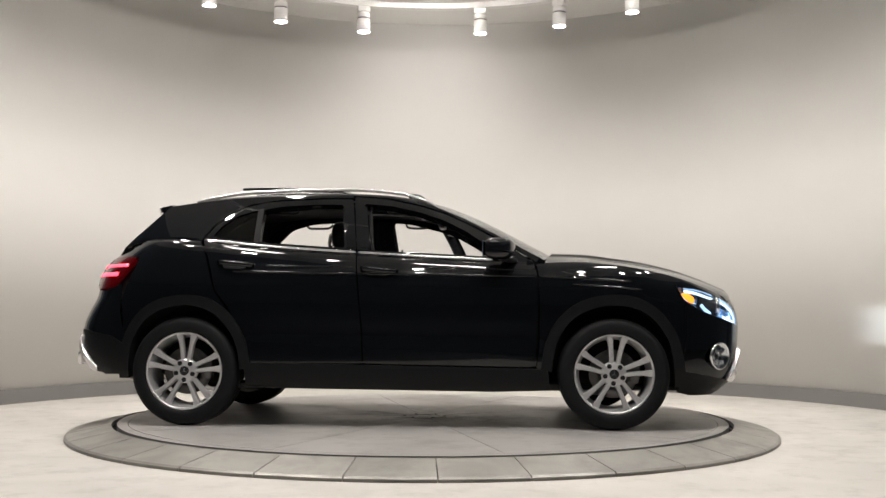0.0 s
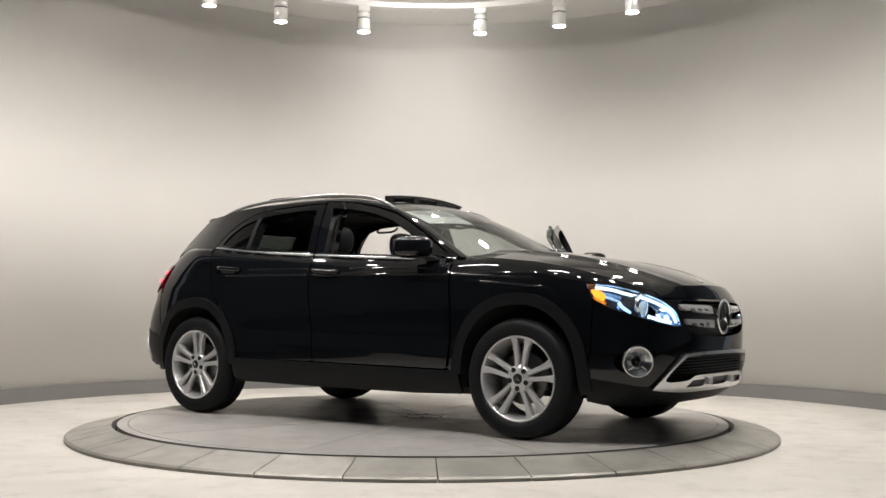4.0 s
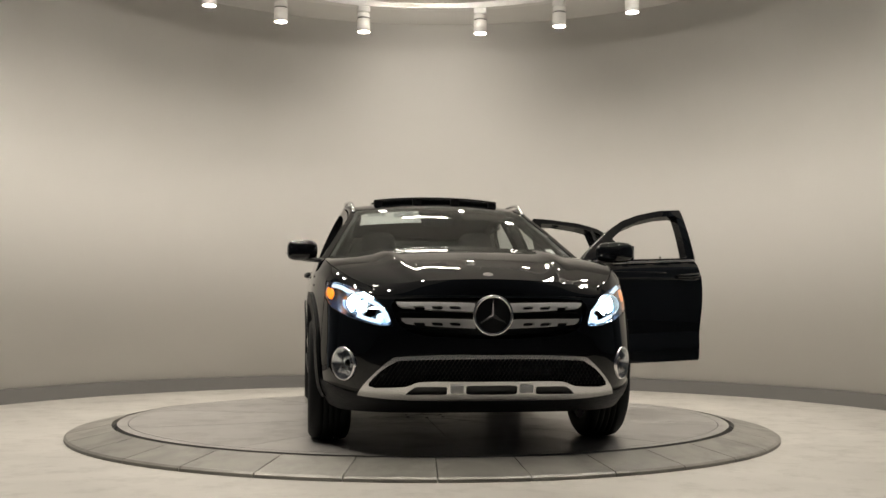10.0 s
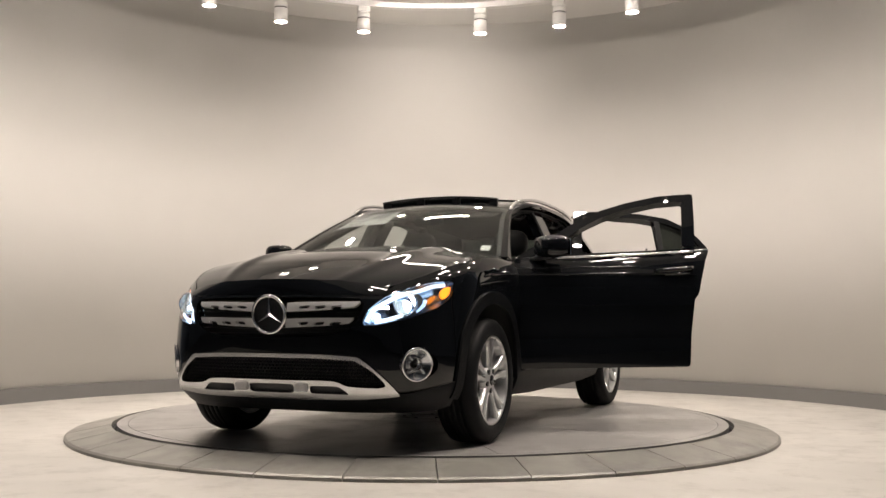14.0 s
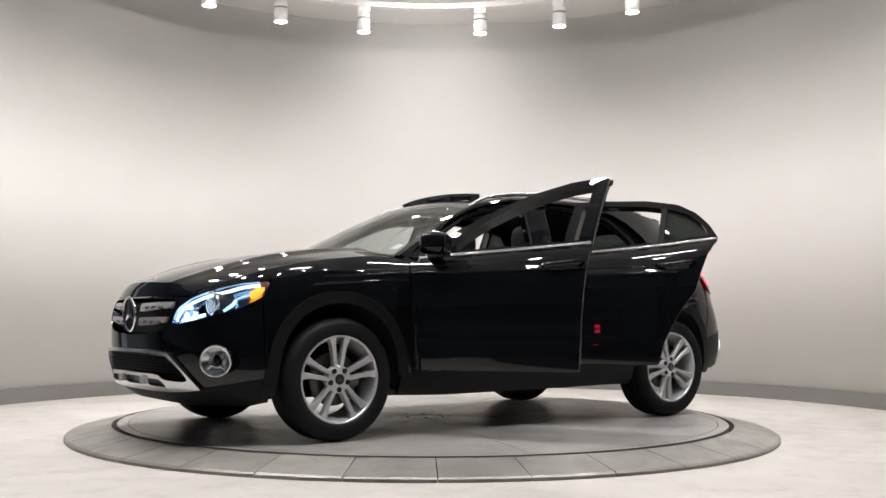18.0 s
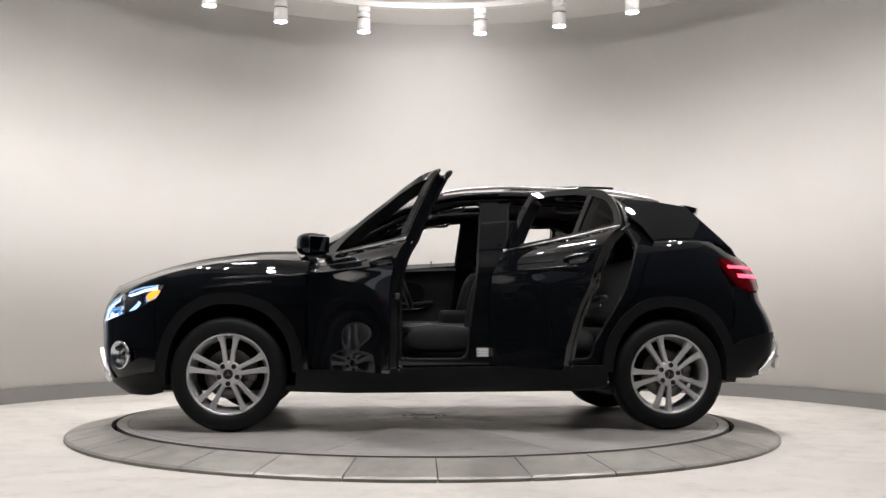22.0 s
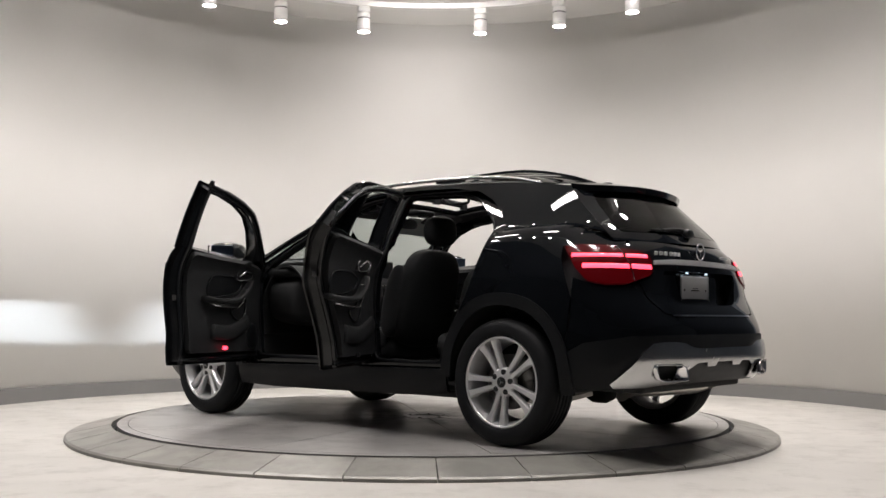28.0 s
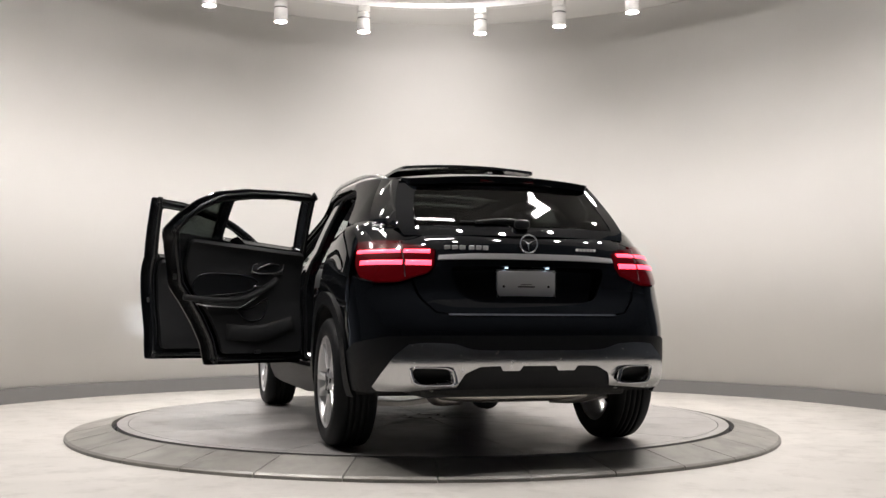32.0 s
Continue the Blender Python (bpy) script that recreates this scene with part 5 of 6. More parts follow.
# tailgate
half = [tv(0, 1.118), tv(0.55, 1.112), tv(0.66, 1.105), tx(-1.93, 1.098), tx(-1.93, 1.08), tv(0.66, 1.061), tv(0.54, 1.047), tv(0.469, 1.024), tv(0.478, 0.95), tv(0.509, 0.906), tv(0.59, 0.878), tv(0.555, 0.785), tv(0.495, 0.719), tv(0.42, 0.710), tv(0, 0.710)]
rec = rounded(both([tv(0, 0.945), tv(0.40, 0.943), tv(0.405, 0.91), tv(0.36, 0.80), tv(0.30, 0.767), tv(0, 0.762)]), 0.04, 4)
gate = panel("tailgate", tail, both(half), PAINT, car, "closed glossy black tailgate", holes=[rec], step=0.03, edge_step=0.025)
panel("plate_recess", tail, shrink(rec, -0.004), PAINT, gate, step=0.04, lift=-0.060, thick=0.004)
ring = refine(rec, 0.02)
V = []
for u, z in ring:
    p, n = tail(u, z), normal_at(tail, u, z)
    n = n if n.dot(out_dir(p)) > 0 else -n
    V += [p - n * 0.001, p - n * 0.012 + Vector((0, 0, 0)), p - n * 0.060]
m = len(ring)
mesh_ob("recess_wall", V, [(3 * k + q, 3 * k + q + 1, 3 * ((k + 1) % m) + q + 1, 3 * ((k + 1) % m) + q) for k in range(m) for q in range(2)], PAINT, gate)
for sy in (-0.11, 0.11):
    part("plate_lamp", bm_box(-2.045, -2.035, sy - 0.008, sy + 0.008, 0.936, 0.940, 0.001), DRL, gate, "small bluish plate lamp")
panel("gate_trim", tail, both([tv(0, 1.008), tv(0.3, 1.004), tv(0.462, 0.992), tv(0.468, 0.972), tv(0.3, 0.977), tv(0, 0.980)]), SILVERP, gate, "chrome strip over the plate", step=0.03, lift=0.010, thick=0.012)
panel("bumper_edge", tail, both([tv(0, 0.709), tv(0.44, 0.709), tv(0.44, 0.700), tv(0, 0.700)]), CHROME, car, "thin bright sill strip", step=0.03, lift=0.004, thick=0.005)
pl = part("number_plate", bm_box(-2.030, -2.022, -0.155, 0.155, 0.766, 0.925, 0.01), PLATE, gate, "blank grey dealer plate")
part("plate_frame", bm_box(-2.027, -2.015, -0.163, 0.163, 0.758, 0.933, 0.012), SATIN, gate)
part("plate_bar", bm_box(-2.0315, -2.0295, -0.045, 0.045, 0.843, 0.849), BLACK, gate)
part("plate_bar", bm_box(-2.0315, -2.0295, -0.03, 0.03, 0.856, 0.859), BLACK, gate)
for sy in (-0.12, 0.12):
    V, F = lathe([(0, -0.003), (0.006, -0.002), (0.007, 0.002)], 10, "x")
    o = mesh_ob("plate_screw", V, F, BLACK, gate)
    o.location = (-2.030, sy, 0.847)
emblem("tail_emblem", 0.045, (-2.064, 0, 1.060), 180, car)
# model letters as plain chrome bars
for y0, n, w, h in ((0.415, 3, 0.031, 0.021), (0.295, 3, 0.029, 0.021), (-0.27, 6, 0.016, 0.014)):
    for k in range(n):
        y = y0 - k * (w + 0.006) if y0 > 0 else y0 - k * (w + 0.004)
        p = tail(tv(y, 1.036)[0], 1.036)
        part("badge_bar", bm_box(p.x - 0.006, p.x + 0.002, y - w / 2, y + w / 2, 1.036 - h / 2, 1.036 + h / 2, 0.003), SILVERP, gate, "chrome badge bar")
# tail lamps
for sg in (1, -1):
    fl = (lambda v, z, s=sg: (lambda p: Vector((p.x, s * p.y, p.z)))(tail(v, z)))
    tl = panel("tail_lamp", fl, rounded(TL, 0.02, 3), REDLENS, car, "red tail lamp with glowing light bars", step=0.025, edge_step=0.02, lift=0.008, thick=0.03)
    for z0, h, y0, y1 in ((1.012, 0.022, 0.50, 0.83), (0.956, 0.026, 0.50, 0.83)):
        for a, b in ((y0, 0.618), (0.632, 0.80)):
            pth = [(tv(y, z0 + 0.010 * (y - 0.6))[0], z0 + 0.010 * (y - 0.6)) for y in np.linspace(a, b, 8)]
            strip("light_bar", fl, pth, REDGLOW, tl, h, 0.003, "glowing red light bar", lift=0.009)
    strip("lamp_split", fl, [tv(0.625, z) for z in np.linspace(0.885, 1.06, 8)], BLACK, tl, 0.006, 0.003, lift=0.009)
# rear glass, spoiler, wiper
panel("rear_window", rear_glass, [(-0.86, 1.155), (0.86, 1.155), (0.86, 1.375), (-0.86, 1.375)], TINT, car, "dark tinted rear window", step=0.05, thick=0.004)
panel("gate_frame", rear_glass, [(-1, 1.10), (1, 1.10), (1, 1.40), (-1, 1.40)], PAINT, gate, holes=[rounded([(-0.88, 1.150), (0.88, 1.150), (0.84, 1.378), (-0.84, 1.378)], 0.03, 3)], step=0.05, lift=0.002, thick=0.025)
panel("spoiler", roof_at, rounded([(-1.56, -0.985), (-1.56, 0.985), (-1.655, 0.955), (-1.69, 0.7), (-1.70, 0.35), (-1.70, -0.35), (-1.69, -0.7), (-1.655, -0.955)], 0.03, 3), PAINT, car, "glossy black roof spoiler with a brake light", step=0.04, lift=0.014, thick=0.035)
p = roof_at(-1.685, 0)
part("high_brake_light", bm_box(p.x - 0.012, p.x + 0.01, -0.15, 0.15, p.z - 0.022, p.z - 0.008, 0.003), REFLEX, car)
V, F = sweep(smooth_path([rear_glass(0.02, 1.165) + Vector((-0.02, 0, 0)), rear_glass(0.12, 1.185) + Vector((-0.03, 0, 0)), rear_glass(0.40, 1.172) + Vector((-0.02, 0, 0.0))], 6), ring_section(0.011, 6))
wp = mesh_ob("rear_wiper", V, F, BLACK, car, "black rear wiper")
V, F = sweep([rear_glass(s, 1.168 + 0.008 * s) + Vector((-0.012, 0, 0)) for s in np.linspace(-0.05, 0.52, 10)], ring_section(0.007, 6))
mesh_ob("wiper_blade", V, F, RUBBER, wp)
V, F = blob((-2.02, -0.03, 1.14), (-1.97, 0.05, 1.19), 3)
mesh_ob("wiper_cap", V, F, BLACK, wp)
# roof antenna fin
V, F = blob((-1.50, -0.02, roof_at(-1.45, 0).z - 0.01), (-1.40, 0.02, roof_at(-1.45, 0).z + 0.03), 2.4)
mesh_ob("antenna", V, F, PAINT, car)

# ---- wheels


def build_wheel(x, sd):
    w = 0.215
    R, r = 0.345, 0.2445
    prof = [(r, -0.005), (r + 0.006, 0.006), (r + 0.03, 0.010), (r + 0.06, 0.012), (R - 0.024, 0.004), (R - 0.008, -0.012), (R - 0.002, -0.035)]
    for k in range(5):
        y = -0.045 - k * 0.031
        prof += [(R, y), (R, y - 0.018), (R - 0.008, y - 0.0185), (R - 0.008, y - 0.0245), (R, y - 0.025)] if k < 4 else [(R, y)]
    prof += [(R - 0.006, -w + 0.02), (R - 0.024, -w + 0.004), (r + 0.05, -w - 0.005), (r, -w + 0.004)]
    V, F = lathe(prof, 72, "y")
    tyre = mesh_ob("wheel", V, F, RUBBER, car, "alloy wheel with twin spokes and a black tyre")
    V, F = lathe([(0.2465, -0.006), (0.246, 0.001), (0.240, 0.003), (0.234, 0.000), (0.231, -0.010), (0.222, -0.034), (0.212, -0.07), (0.210, -0.19), (0.2465, -0.20)], 60, "y")
    mesh_ob("rim", V, F, ALLOY, tyre, "silver alloy rim")
    for k in range(5):
        for sg in (1, -1):
            V, F = [], []
            st = [(0.050, 0.0165, 0.0140, -0.016), (0.10, 0.0225, 0.0140, -0.014), (0.15, 0.0300, 0.0148, -0.011), (0.19, 0.0375, 0.0172, -0.008), (0.2345, 0.0500, 0.0270, -0.004)]
            for rad, off, hw, h in st:
                for dx, dh in ((-hw, -0.036), (-hw, -0.010), (-hw + 0.005, 0.0), (hw - 0.005, 0.0), (hw, -0.010), (hw, -0.036)):
                    V.append((sg * off + sg * dx, h + dh, rad))
            for a in range(4):
                for q in range(6):
                    F.append((a * 6 + q, a * 6 + (q + 1) % 6, (a + 1) * 6 + (q + 1) % 6, (a + 1) * 6 + q))
            F += [tuple(range(6)), tuple(24 + q for q in range(6))]
            o = mesh_ob("spoke", V, F, ALLOY, tyre, "silver spoke", smooth=False)
            o.rotation_euler = (0, radians(72 * k), 0)
        V, F = lathe([(0.0, -0.020), (0.0145, -0.020), (0.015, -0.010), (0.0, -0.0095)], 12, "y")
        o = mesh_ob("lug_bolt", V, F, BLACK, tyre, smooth=False)
        a = radians(72 * k + 36)
        o.location = (0.056 * math.sin(a), 0.002, 0.056 * math.cos(a))
    V, F = lathe([(0.0, -0.006), (0.030, -0.006), (0.036, -0.009), (0.060, -0.013), (0.078, -0.020), (0.08, -0.05)], 30, "y")
    mesh_ob("hub", V, F, ALLOY, tyre, "silver hub")
    V, F = lathe([(0.0, -0.0025), (0.027, -0.003), (0.030, -0.006)], 24, "y")
    hc = mesh_ob("hub_badge", V, F, BLACK, tyre, "black hub badge")
    V, F = star_mesh(0.025, 0.004)
    st = mesh_ob("hub_emblem", V, F, CHROME, tyre, smooth=False)
    st.matrix_basis = pose(0, -0.001, 0, 0, 0, 90)
    V, F = lathe([(0.06, -0.075), (0.15, -0.075), (0.15, -0.10), (0.06, -0.10)], 36, "y", True)
    mesh_ob("brake_disc", V, F, BRAKE, tyre, "iron brake disc")
    V, F = blob((-0.165, -0.13, -0.05), (-0.095, -0.06, 0.09), 4)
    mesh_ob("brake_caliper", V, F, BRAKE, tyre)
    tyre.matrix_basis = pose(x, sd * 0.888, 0.345, 0, 0, 0 if sd > 0 else 180) @ pose(0, 0, 0, 0, {(1, 1): 0, (-1, 1): 25, (1, -1): -5, (-1, -1): -3}[(1 if x > 0 else -1, sd)], 0)


for x in (WB, -WB):
    for sd in (LEFT, RIGHT):
        build_wheel(x, sd)

# ---- underside
part("floor_pan", bm_box(-1.05, 1.05, -0.80, 0.80, 0.235, 0.275, 0.01), UNDER, car)
part("front_tray", bm_box(0.95, 2.0, -0.55, 0.55, 0.225, 0.26, 0.01), UNDER, car)
part("engine_block", bm_box(0.95, 1.95, -0.55, 0.55, 0.26, 0.80, 0.05), UNDER, car)
part("rear_tray", bm_box(-2.02, -0.95, -0.55, 0.55, 0.30, 0.36, 0.02), UNDER, car)
part("boot_floor", bm_box(-2.0, -1.05, -0.54, 0.54, 0.55, 0.62, 0.02), CARPET, car)
for sg in (1, -1):
    V, F = sweep(smooth_path([(-2.10, sg * 0.50, 0.40), (-1.95, sg * 0.48, 0.33), (-1.8, sg * 0.40, 0.27), (-1.72, 0.25 * sg, 0.265)], 5), ring_section(0.028, 10))
    mesh_ob("exhaust_pipe", V, F, STEEL, car, "dull steel exhaust pipe")
    V, F = sweep(smooth_path([(-1.36, sg * 0.75, 0.24), (-1.42, sg * 0.5, 0.225), (-1.48, sg * 0.24, 0.26)], 4), [(-0.03, -0.012), (0.03, -0.012), (0.03, 0.012), (-0.03, 0.012)])
    mesh_ob("suspension_arm", V, F, STEEL, car, "pale metal suspension arm", smooth=False)
V, F = blob((-1.95, -0.42, 0.26), (-1.72, 0.42, 0.34), 3)
mesh_ob("silencer", V, F, STEEL, car, "dull steel silencer box")
V, F = lathe([(0.0, -0.09), (0.05, -0.09), (0.075, -0.04), (0.075, 0.04), (0.05, 0.09), (0, 0.09)], 16, "x")
mesh_ob("rear_axle_case", V, F, UNDER, car).location = (-1.40, 0.0, 0.26)
for sg in (1, -1):
    part("axle_shaft", bm_box(-1.37, -1.33, min(sg * 0.05, sg * 0.74), max(sg * 0.05, sg * 0.74), 0.30, 0.34, 0.01), UNDER, car)
# ---- cabin
def cushion(name, lo, hi, parent, power=4.0, label="", tilt=0.0, pivot=None, material=None):
    V, F = blob(lo, hi, power, 24, 14)
    o = mesh_ob(name, V, F, material or LEATHER, parent, label)
    if tilt:
        px, py, pz = pivot
        o.matrix_basis = pose(px, py, pz) @ pose(0, 0, 0, 0, tilt, 0) @ pose(-px, -py, -pz)
    return o


part("cabin_floor", bm_box(-0.95, 0.92, -0.76, 0.76, 0.275, 0.30), CARPET, car)
part("firewall", bm_box(0.88, 0.94, -0.78, 0.78, 0.27, 1.02), CARPET, car)
part("centre_tunnel", bm_box(-0.9, 0.9, -0.12, 0.12, 0.29, 0.50, 0.04), CARPET, car)
for sy in (0.37, -0.37):
    seat = cushion("front_seat", (-0.28, sy - 0.25, 0.40), (0.28, sy + 0.25, 0.60), car, 3.6, "black leather front seat with a headrest", -6, (0, sy, 0.5))
    seat.matrix_basis = pose(0, 0, 0)
    b = cushion("backrest", (-0.32, sy - 0.25, 0.50), (-0.17, sy + 0.25, 1.14), seat, 3.4, "", -14, (-0.24, sy, 0.5))
    for w in (-0.22, 0.22):
        cushion("side_bolster", (-0.26, sy + w - 0.05, 0.55), (-0.10, sy + w + 0.05, 1.02), seat, 2.6, "", -14, (-0.24, sy, 0.5))
        cushion("thigh_bolster", (-0.2, sy + w - 0.045, 0.46), (0.27, sy + w + 0.045, 0.64), seat, 2.6)
    cushion("headrest", (-0.50, sy - 0.13, 1.14), (-0.38, sy + 0.13, 1.335), seat, 2.8, "black leather headrest")
    for w in (-0.05, 0.05):
        V, F = sweep([(-0.40, sy + w, 1.06), (-0.435, sy + w, 1.18)], ring_section(0.006, 6))
        mesh_ob("headrest_post", V, F, CHROME, seat)
    part("seat_base", bm_box(-0.25, 0.25, sy - 0.20, sy + 0.20, 0.30, 0.43, 0.02), BLACK, seat)
rear = cushion("rear_seat", (-0.985, -0.66, 0.42), (-0.58, 0.66, 0.62), car, 4, "black leather rear bench")
cushion("rear_backrest", (-1.22, -0.62, 0.66), (-1.05, 0.66, 1.10), rear, 4, "", -16, (-1.13, 0, 0.55))
for sy in (0.40, -0.40):
    cushion("rear_headrest", (-1.40, sy - 0.12, 1.08), (-1.29, sy + 0.12, 1.24), rear, 2.8)
# dashboard
dash = panel("dashboard", lambda y, t: Vector((0.62 + 0.26 * math.cos(t) - 0.06 * math.sin(2 * t) * (1 - abs(y)), y, 0.74 + 0.30 * math.sin(t))), [(-0.76, -0.6), (0.76, -0.6), (0.76, 2.6), (-0.76, 2.6)], LEATHER, car, "black soft dashboard", step=0.08, thick=0.01)
cushion("dash_top", (0.52, -0.77, 0.94), (0.98, 0.77, 1.045), dash, 4, material=MATTE)
cushion("dash_body", (0.48, -0.76, 0.62), (0.92, 0.76, 0.99), dash, 4, material=MATTE)
cushion("instrument_hood", (0.46, 0.20, 0.95), (0.66, 0.56, 1.075), dash, 3, material=MATTE)
part("screen", bm_box(0.47, 0.485, -0.12, 0.10, 0.97, 1.09, 0.006), BLACK, dash, "upright display screen")
for y in (-0.66, -0.16, -0.03, 0.10, 0.66):
    V, F = lathe([(0.045, 0), (0.050, 0.012), (0.040, 0.016), (0.032, 0.0)], 20, "x")
    o = mesh_ob("air_vent", V, F, SATIN, dash, "round silver-rimmed air vent")
    o.matrix_basis = pose(0.478, y, 0.875, 0, 0, 180)
part("dash_inlay", bm_box(0.476, 0.486, -0.74, -0.10, 0.80, 0.835, 0.004), SATIN, dash, "thin silver dashboard inlay")
part("centre_console", bm_box(-0.30, 0.62, -0.115, 0.115, 0.48, 0.66, 0.04), BLACK, car, "black centre console")
part("centre_armrest", bm_box(-0.32, 0.02, -0.10, 0.10, 0.62, 0.74, 0.035, 3), LEATHER, car)
# steering wheel
V, F = lathe([(0.185 + 0.016 * math.cos(t), 0.016 * math.sin(t)) for t in [2 * math.pi * i / 10 for i in range(10)]], 40, "x", True)
st = mesh_ob("steering_wheel", V, F, LEATHER, car, "black leather steering wheel with silver spokes")
st.matrix_basis = pose(0.30, 0.37, 0.93, 0, 22, 0)
V, F = blob((-0.02, -0.085, -0.07), (0.05, 0.085, 0.07), 3)
mesh_ob("airbag_cover", V, F, BLACK, st)
for a, b in (((0, 0.07, 0), (0, 0.18, 0.01)), ((0, -0.07, 0), (0, -0.18, 0.01)), ((0, 0.0, -0.06), (0, 0.0, -0.18))):
    V, F = sweep([a, b], [(-0.02, -0.006), (0.02, -0.006), (0.02, 0.006), (-0.02, 0.006)], (1, 0, 0))
    mesh_ob("spoke", V, F, MATTE, st, smooth=False)
V, F = sweep([(0.05, 0, 0), (0.30, 0, 0.0)], ring_section(0.03, 10))
mesh_ob("column", V, F, BLACK, st)
# mirror, visors
V, F = blob((0.20, -0.11, 1.315), (0.25, 0.11, 1.385), 3.5)
mesh_ob("rear_view_mirror", V, F, BLACK, car, "black inside mirror")
for sy in (0.33, -0.33):
    cushion("sun_visor", (0.10, sy - 0.17, 1.385), (0.27, sy + 0.17, 1.405), car, 4, "", 18, (0.18, sy, 1.39), FABRIC)


# overhead console and grab handles
V, F = blob((0.02, -0.11, 1.395), (0.17, 0.11, 1.435), 4)
console = mesh_ob("overhead_console", V, F, CLAD, car, "grey overhead console with reading lamps")
for sy in (-0.055, 0.055):
    V, F = blob((0.07, sy - 0.03, 1.388), (0.13, sy + 0.03, 1.400), 3)
    mesh_ob("reading_lamp", V, F, SILVERP, console, "pale reading lamp")
for x in (0.0, -0.78):
    for sd in (LEFT, RIGHT):
        ya = sd * (upper(x, 1.40).y - 0.085)
        V, F = sweep(smooth_path([(x + 0.10, ya + sd * 0.02, 1.405), (x + 0.07, ya - sd * 0.015, 1.375), (x - 0.07, ya - sd * 0.015, 1.375), (x - 0.10, ya + sd * 0.02, 1.405)], 5), ring_section(0.009, 8))
        mesh_ob("grab_handle", V, F, BLACK, car)


# lining, pillars and sills of the door openings
def low_roof(x, s):
    p = roof_at(x, s)
    return Vector((p.x, p.y, p.z - 0.035))


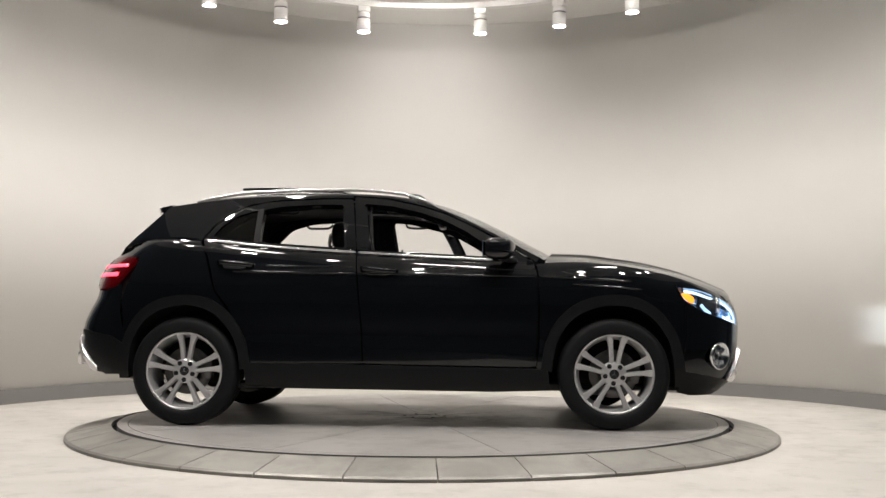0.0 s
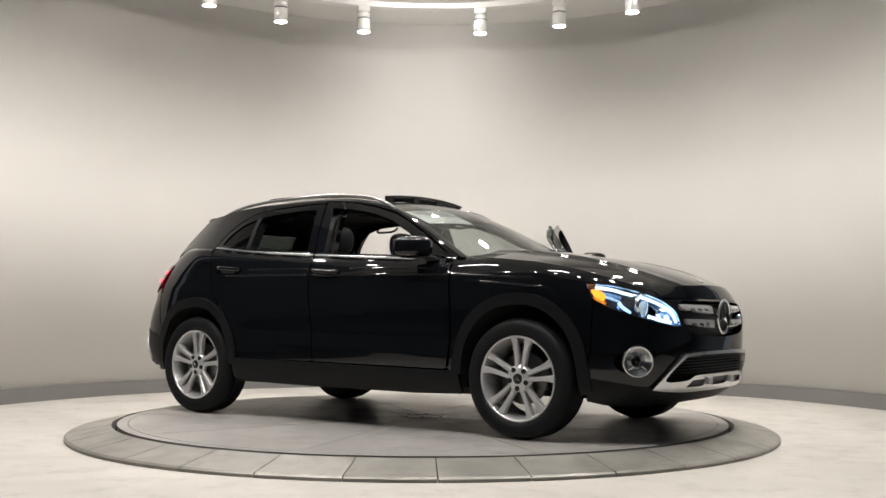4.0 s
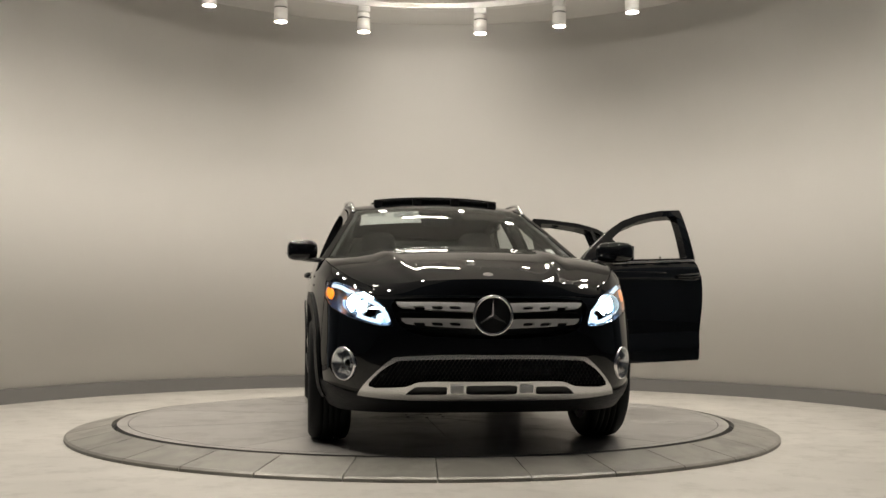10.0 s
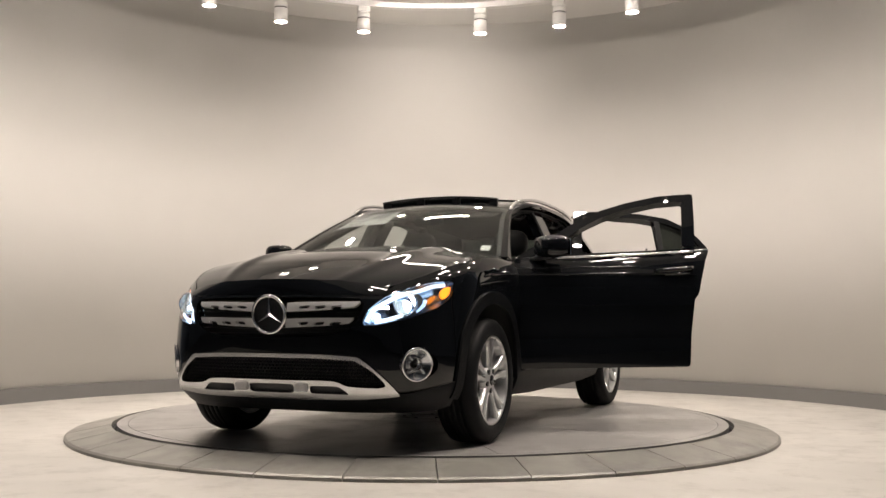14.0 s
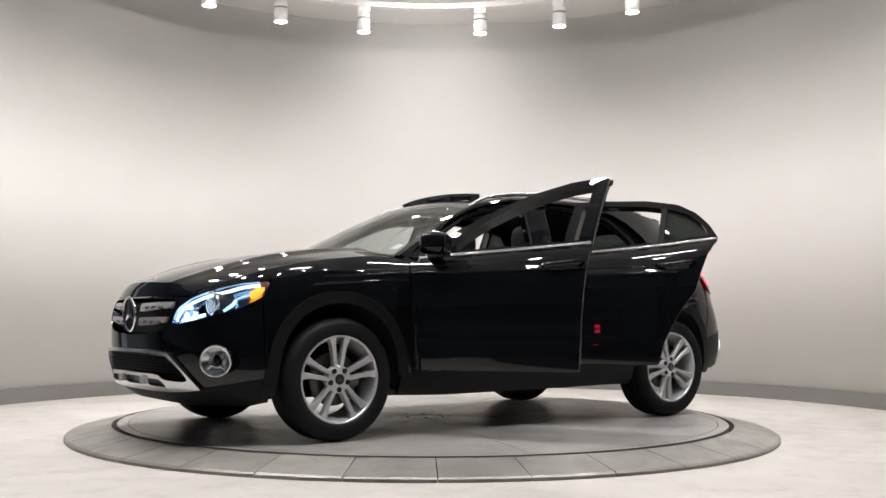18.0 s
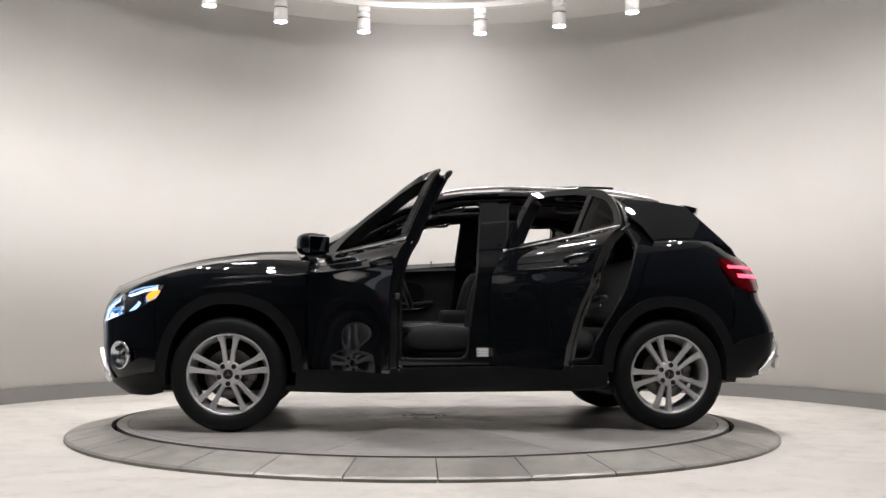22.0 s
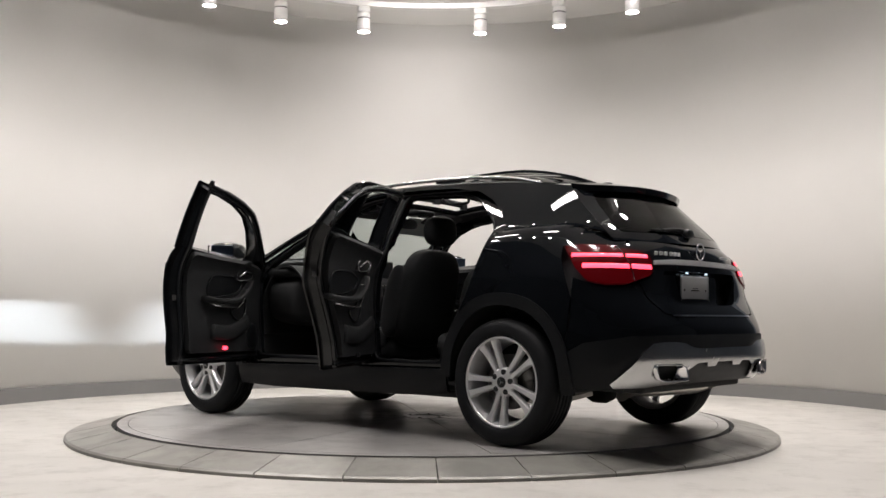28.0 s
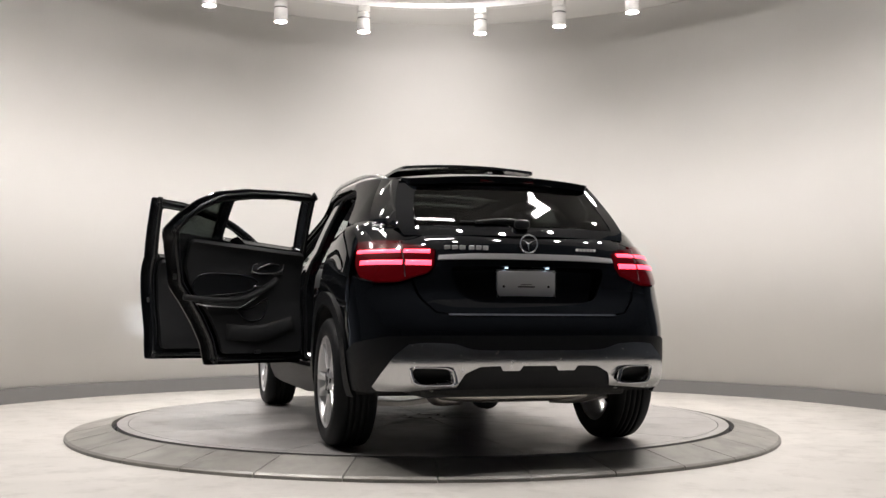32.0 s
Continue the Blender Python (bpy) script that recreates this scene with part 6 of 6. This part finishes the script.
panel("headliner", low_roof, [(-1.65, -0.97), (0.16, -0.97), (0.16, 0.97), (-1.65, 0.97)], FABRIC, car, "dark cloth roof lining", holes=[hole], step=0.08, thick=0.01)
for sd in (LEFT, RIGHT):
    f = inset_side(0.05)
    pil = [(-0.33, 0.40), (-0.31, 0.62), (-0.335, 1.10), (-0.378, 1.46), (-0.208, 1.45), (-0.172, 1.10), (-0.13, 0.62), (-0.11, 0.40)]
    panel("b_pillar", f, pil, PAINT, car, flip=sd, step=0.05, thick=0.07)
    o = [(0.89, 0.41), (0.90, 1.02), (0.62, 1.19), (0.28, 1.38), (-0.05, 1.462), (-0.5, 1.475), (-0.85, 1.462), (-1.02, 1.428), (-1.24, 1.275), (-1.30, 1.185), (-1.22, 0.98), (-1.18, 0.85), (-1.05, 0.66), (-0.97, 0.52), (-0.95, 0.40), (-0.95, 0.33), (0.88, 0.33)]
    i1 = [(0.80, 0.43), (0.82, 1.02), (0.59, 1.168), (0.26, 1.348), (-0.05, 1.426), (-0.208, 1.438), (-0.172, 1.10), (-0.115, 0.62), (-0.095, 0.43)]
    i2 = [(-0.335, 0.43), (-0.32, 0.62), (-0.342, 1.10), (-0.378, 1.438), (-0.5, 1.443), (-0.82, 1.428), (-0.99, 1.385), (-1.14, 1.25), (-1.19, 1.17), (-1.13, 0.98), (-1.08, 0.84), (-0.96, 0.64), (-0.89, 0.52), (-0.87, 0.43)]
    panel("door_opening", f, o, PAINT, car, "glossy black door opening with sills", holes=[rounded(i1, 0.05, 4), rounded(i2, 0.05, 4)], flip=sd, step=0.05, edge_step=0.04, thick=0.05)
    for hl in (i1, i2):
        V, F = sweep([Vector((x, sd * (side(x, z).y - 0.062), z)) for x, z in refine(rounded(hl, 0.06, 4), 0.05)], ring_section(0.012, 6), (0, 1, 0), True)
        mesh_ob("opening_seal", V, F, RUBBER, car)
    part("sill_plate", bm_box(-0.10 if sd else 0, 0.78, min(sd * 0.76, sd * 0.82), max(sd * 0.76, sd * 0.82), 0.422, 0.436, 0.003), SATIN, car, "brushed metal sill plate")
    g = inset_side(0.07)
    q = [(-1.20, 0.80), (-1.16, 0.98), (-1.24, 1.17), (-1.28, 1.19), (-1.10, 1.36), (-1.0, 1.42), (-1.3, 1.43), (-1.60, 1.38), (-1.85, 1.16), (-1.88, 0.80)]
    panel("boot_lining", g, q, FABRIC, car, flip=sd, step=0.08, thick=0.01)
    # white type labels on the pillar foot, their writing as bars
    if sd == LEFT:
        p = side(-0.17, 0.50)
        lab = part("pillar_label", bm_box(-0.225, -0.150, p.y - 0.049, p.y - 0.0475, 0.450, 0.505), PRINT, car, "grey pillar label with white bars")
        for k in range(5):
            part("label_bar", bm_box(-0.220, -0.157 - 0.01 * (k % 2), p.y - 0.0475, p.y - 0.0468, 0.453 + 0.010 * k, 0.459 + 0.010 * k), PAPER, lab)
# papers inside the windscreen
panel("window_sheet", lambda x, s: roof_at(x, s) + Vector((-0.010, 0, -0.012)), [(0.26, -0.88), (0.46, -0.84), (0.46, -0.24), (0.26, -0.26)], PAPER, car, "pale price sheet taped inside the windscreen", step=0.06, thick=0.001)
for k, (a, b) in enumerate(((-0.80, -0.62), (-0.52, -0.32))):
    panel("sheet_print", lambda x, s: roof_at(x, s) + Vector((-0.008, 0, -0.009)), [(0.28, a), (0.33 + 0.04 * k, a), (0.33 + 0.04 * k, b), (0.28, b)], PRINT, car, step=0.08, thick=0.0008)
panel("corner_label", lambda x, s: roof_at(x, s) + Vector((-0.010, 0, -0.012)), [(0.76, 0.80), (0.82, 0.79), (0.82, 0.86), (0.76, 0.87)], PAPER, car, "small white windscreen label", step=0.06, thick=0.001)


def motions():
    rows_car, rows_disc = [], []
    for k in range(0, 33):
        a = -4.83 - 7.784 * k
        ca, sa = math.cos(radians(a)), math.sin(radians(a))
        ox, oy = -0.1086, 0.0784
        rows_car.append((float(k), pose(ca * ox - sa * oy, sa * ox + ca * oy, 0, 0, 0, a)))
        rows_disc.append((float(k), pose(0, 0, 0, 0, 0, a)))
    walk(car, rows_car)
    walk(disc, rows_disc)


motions()
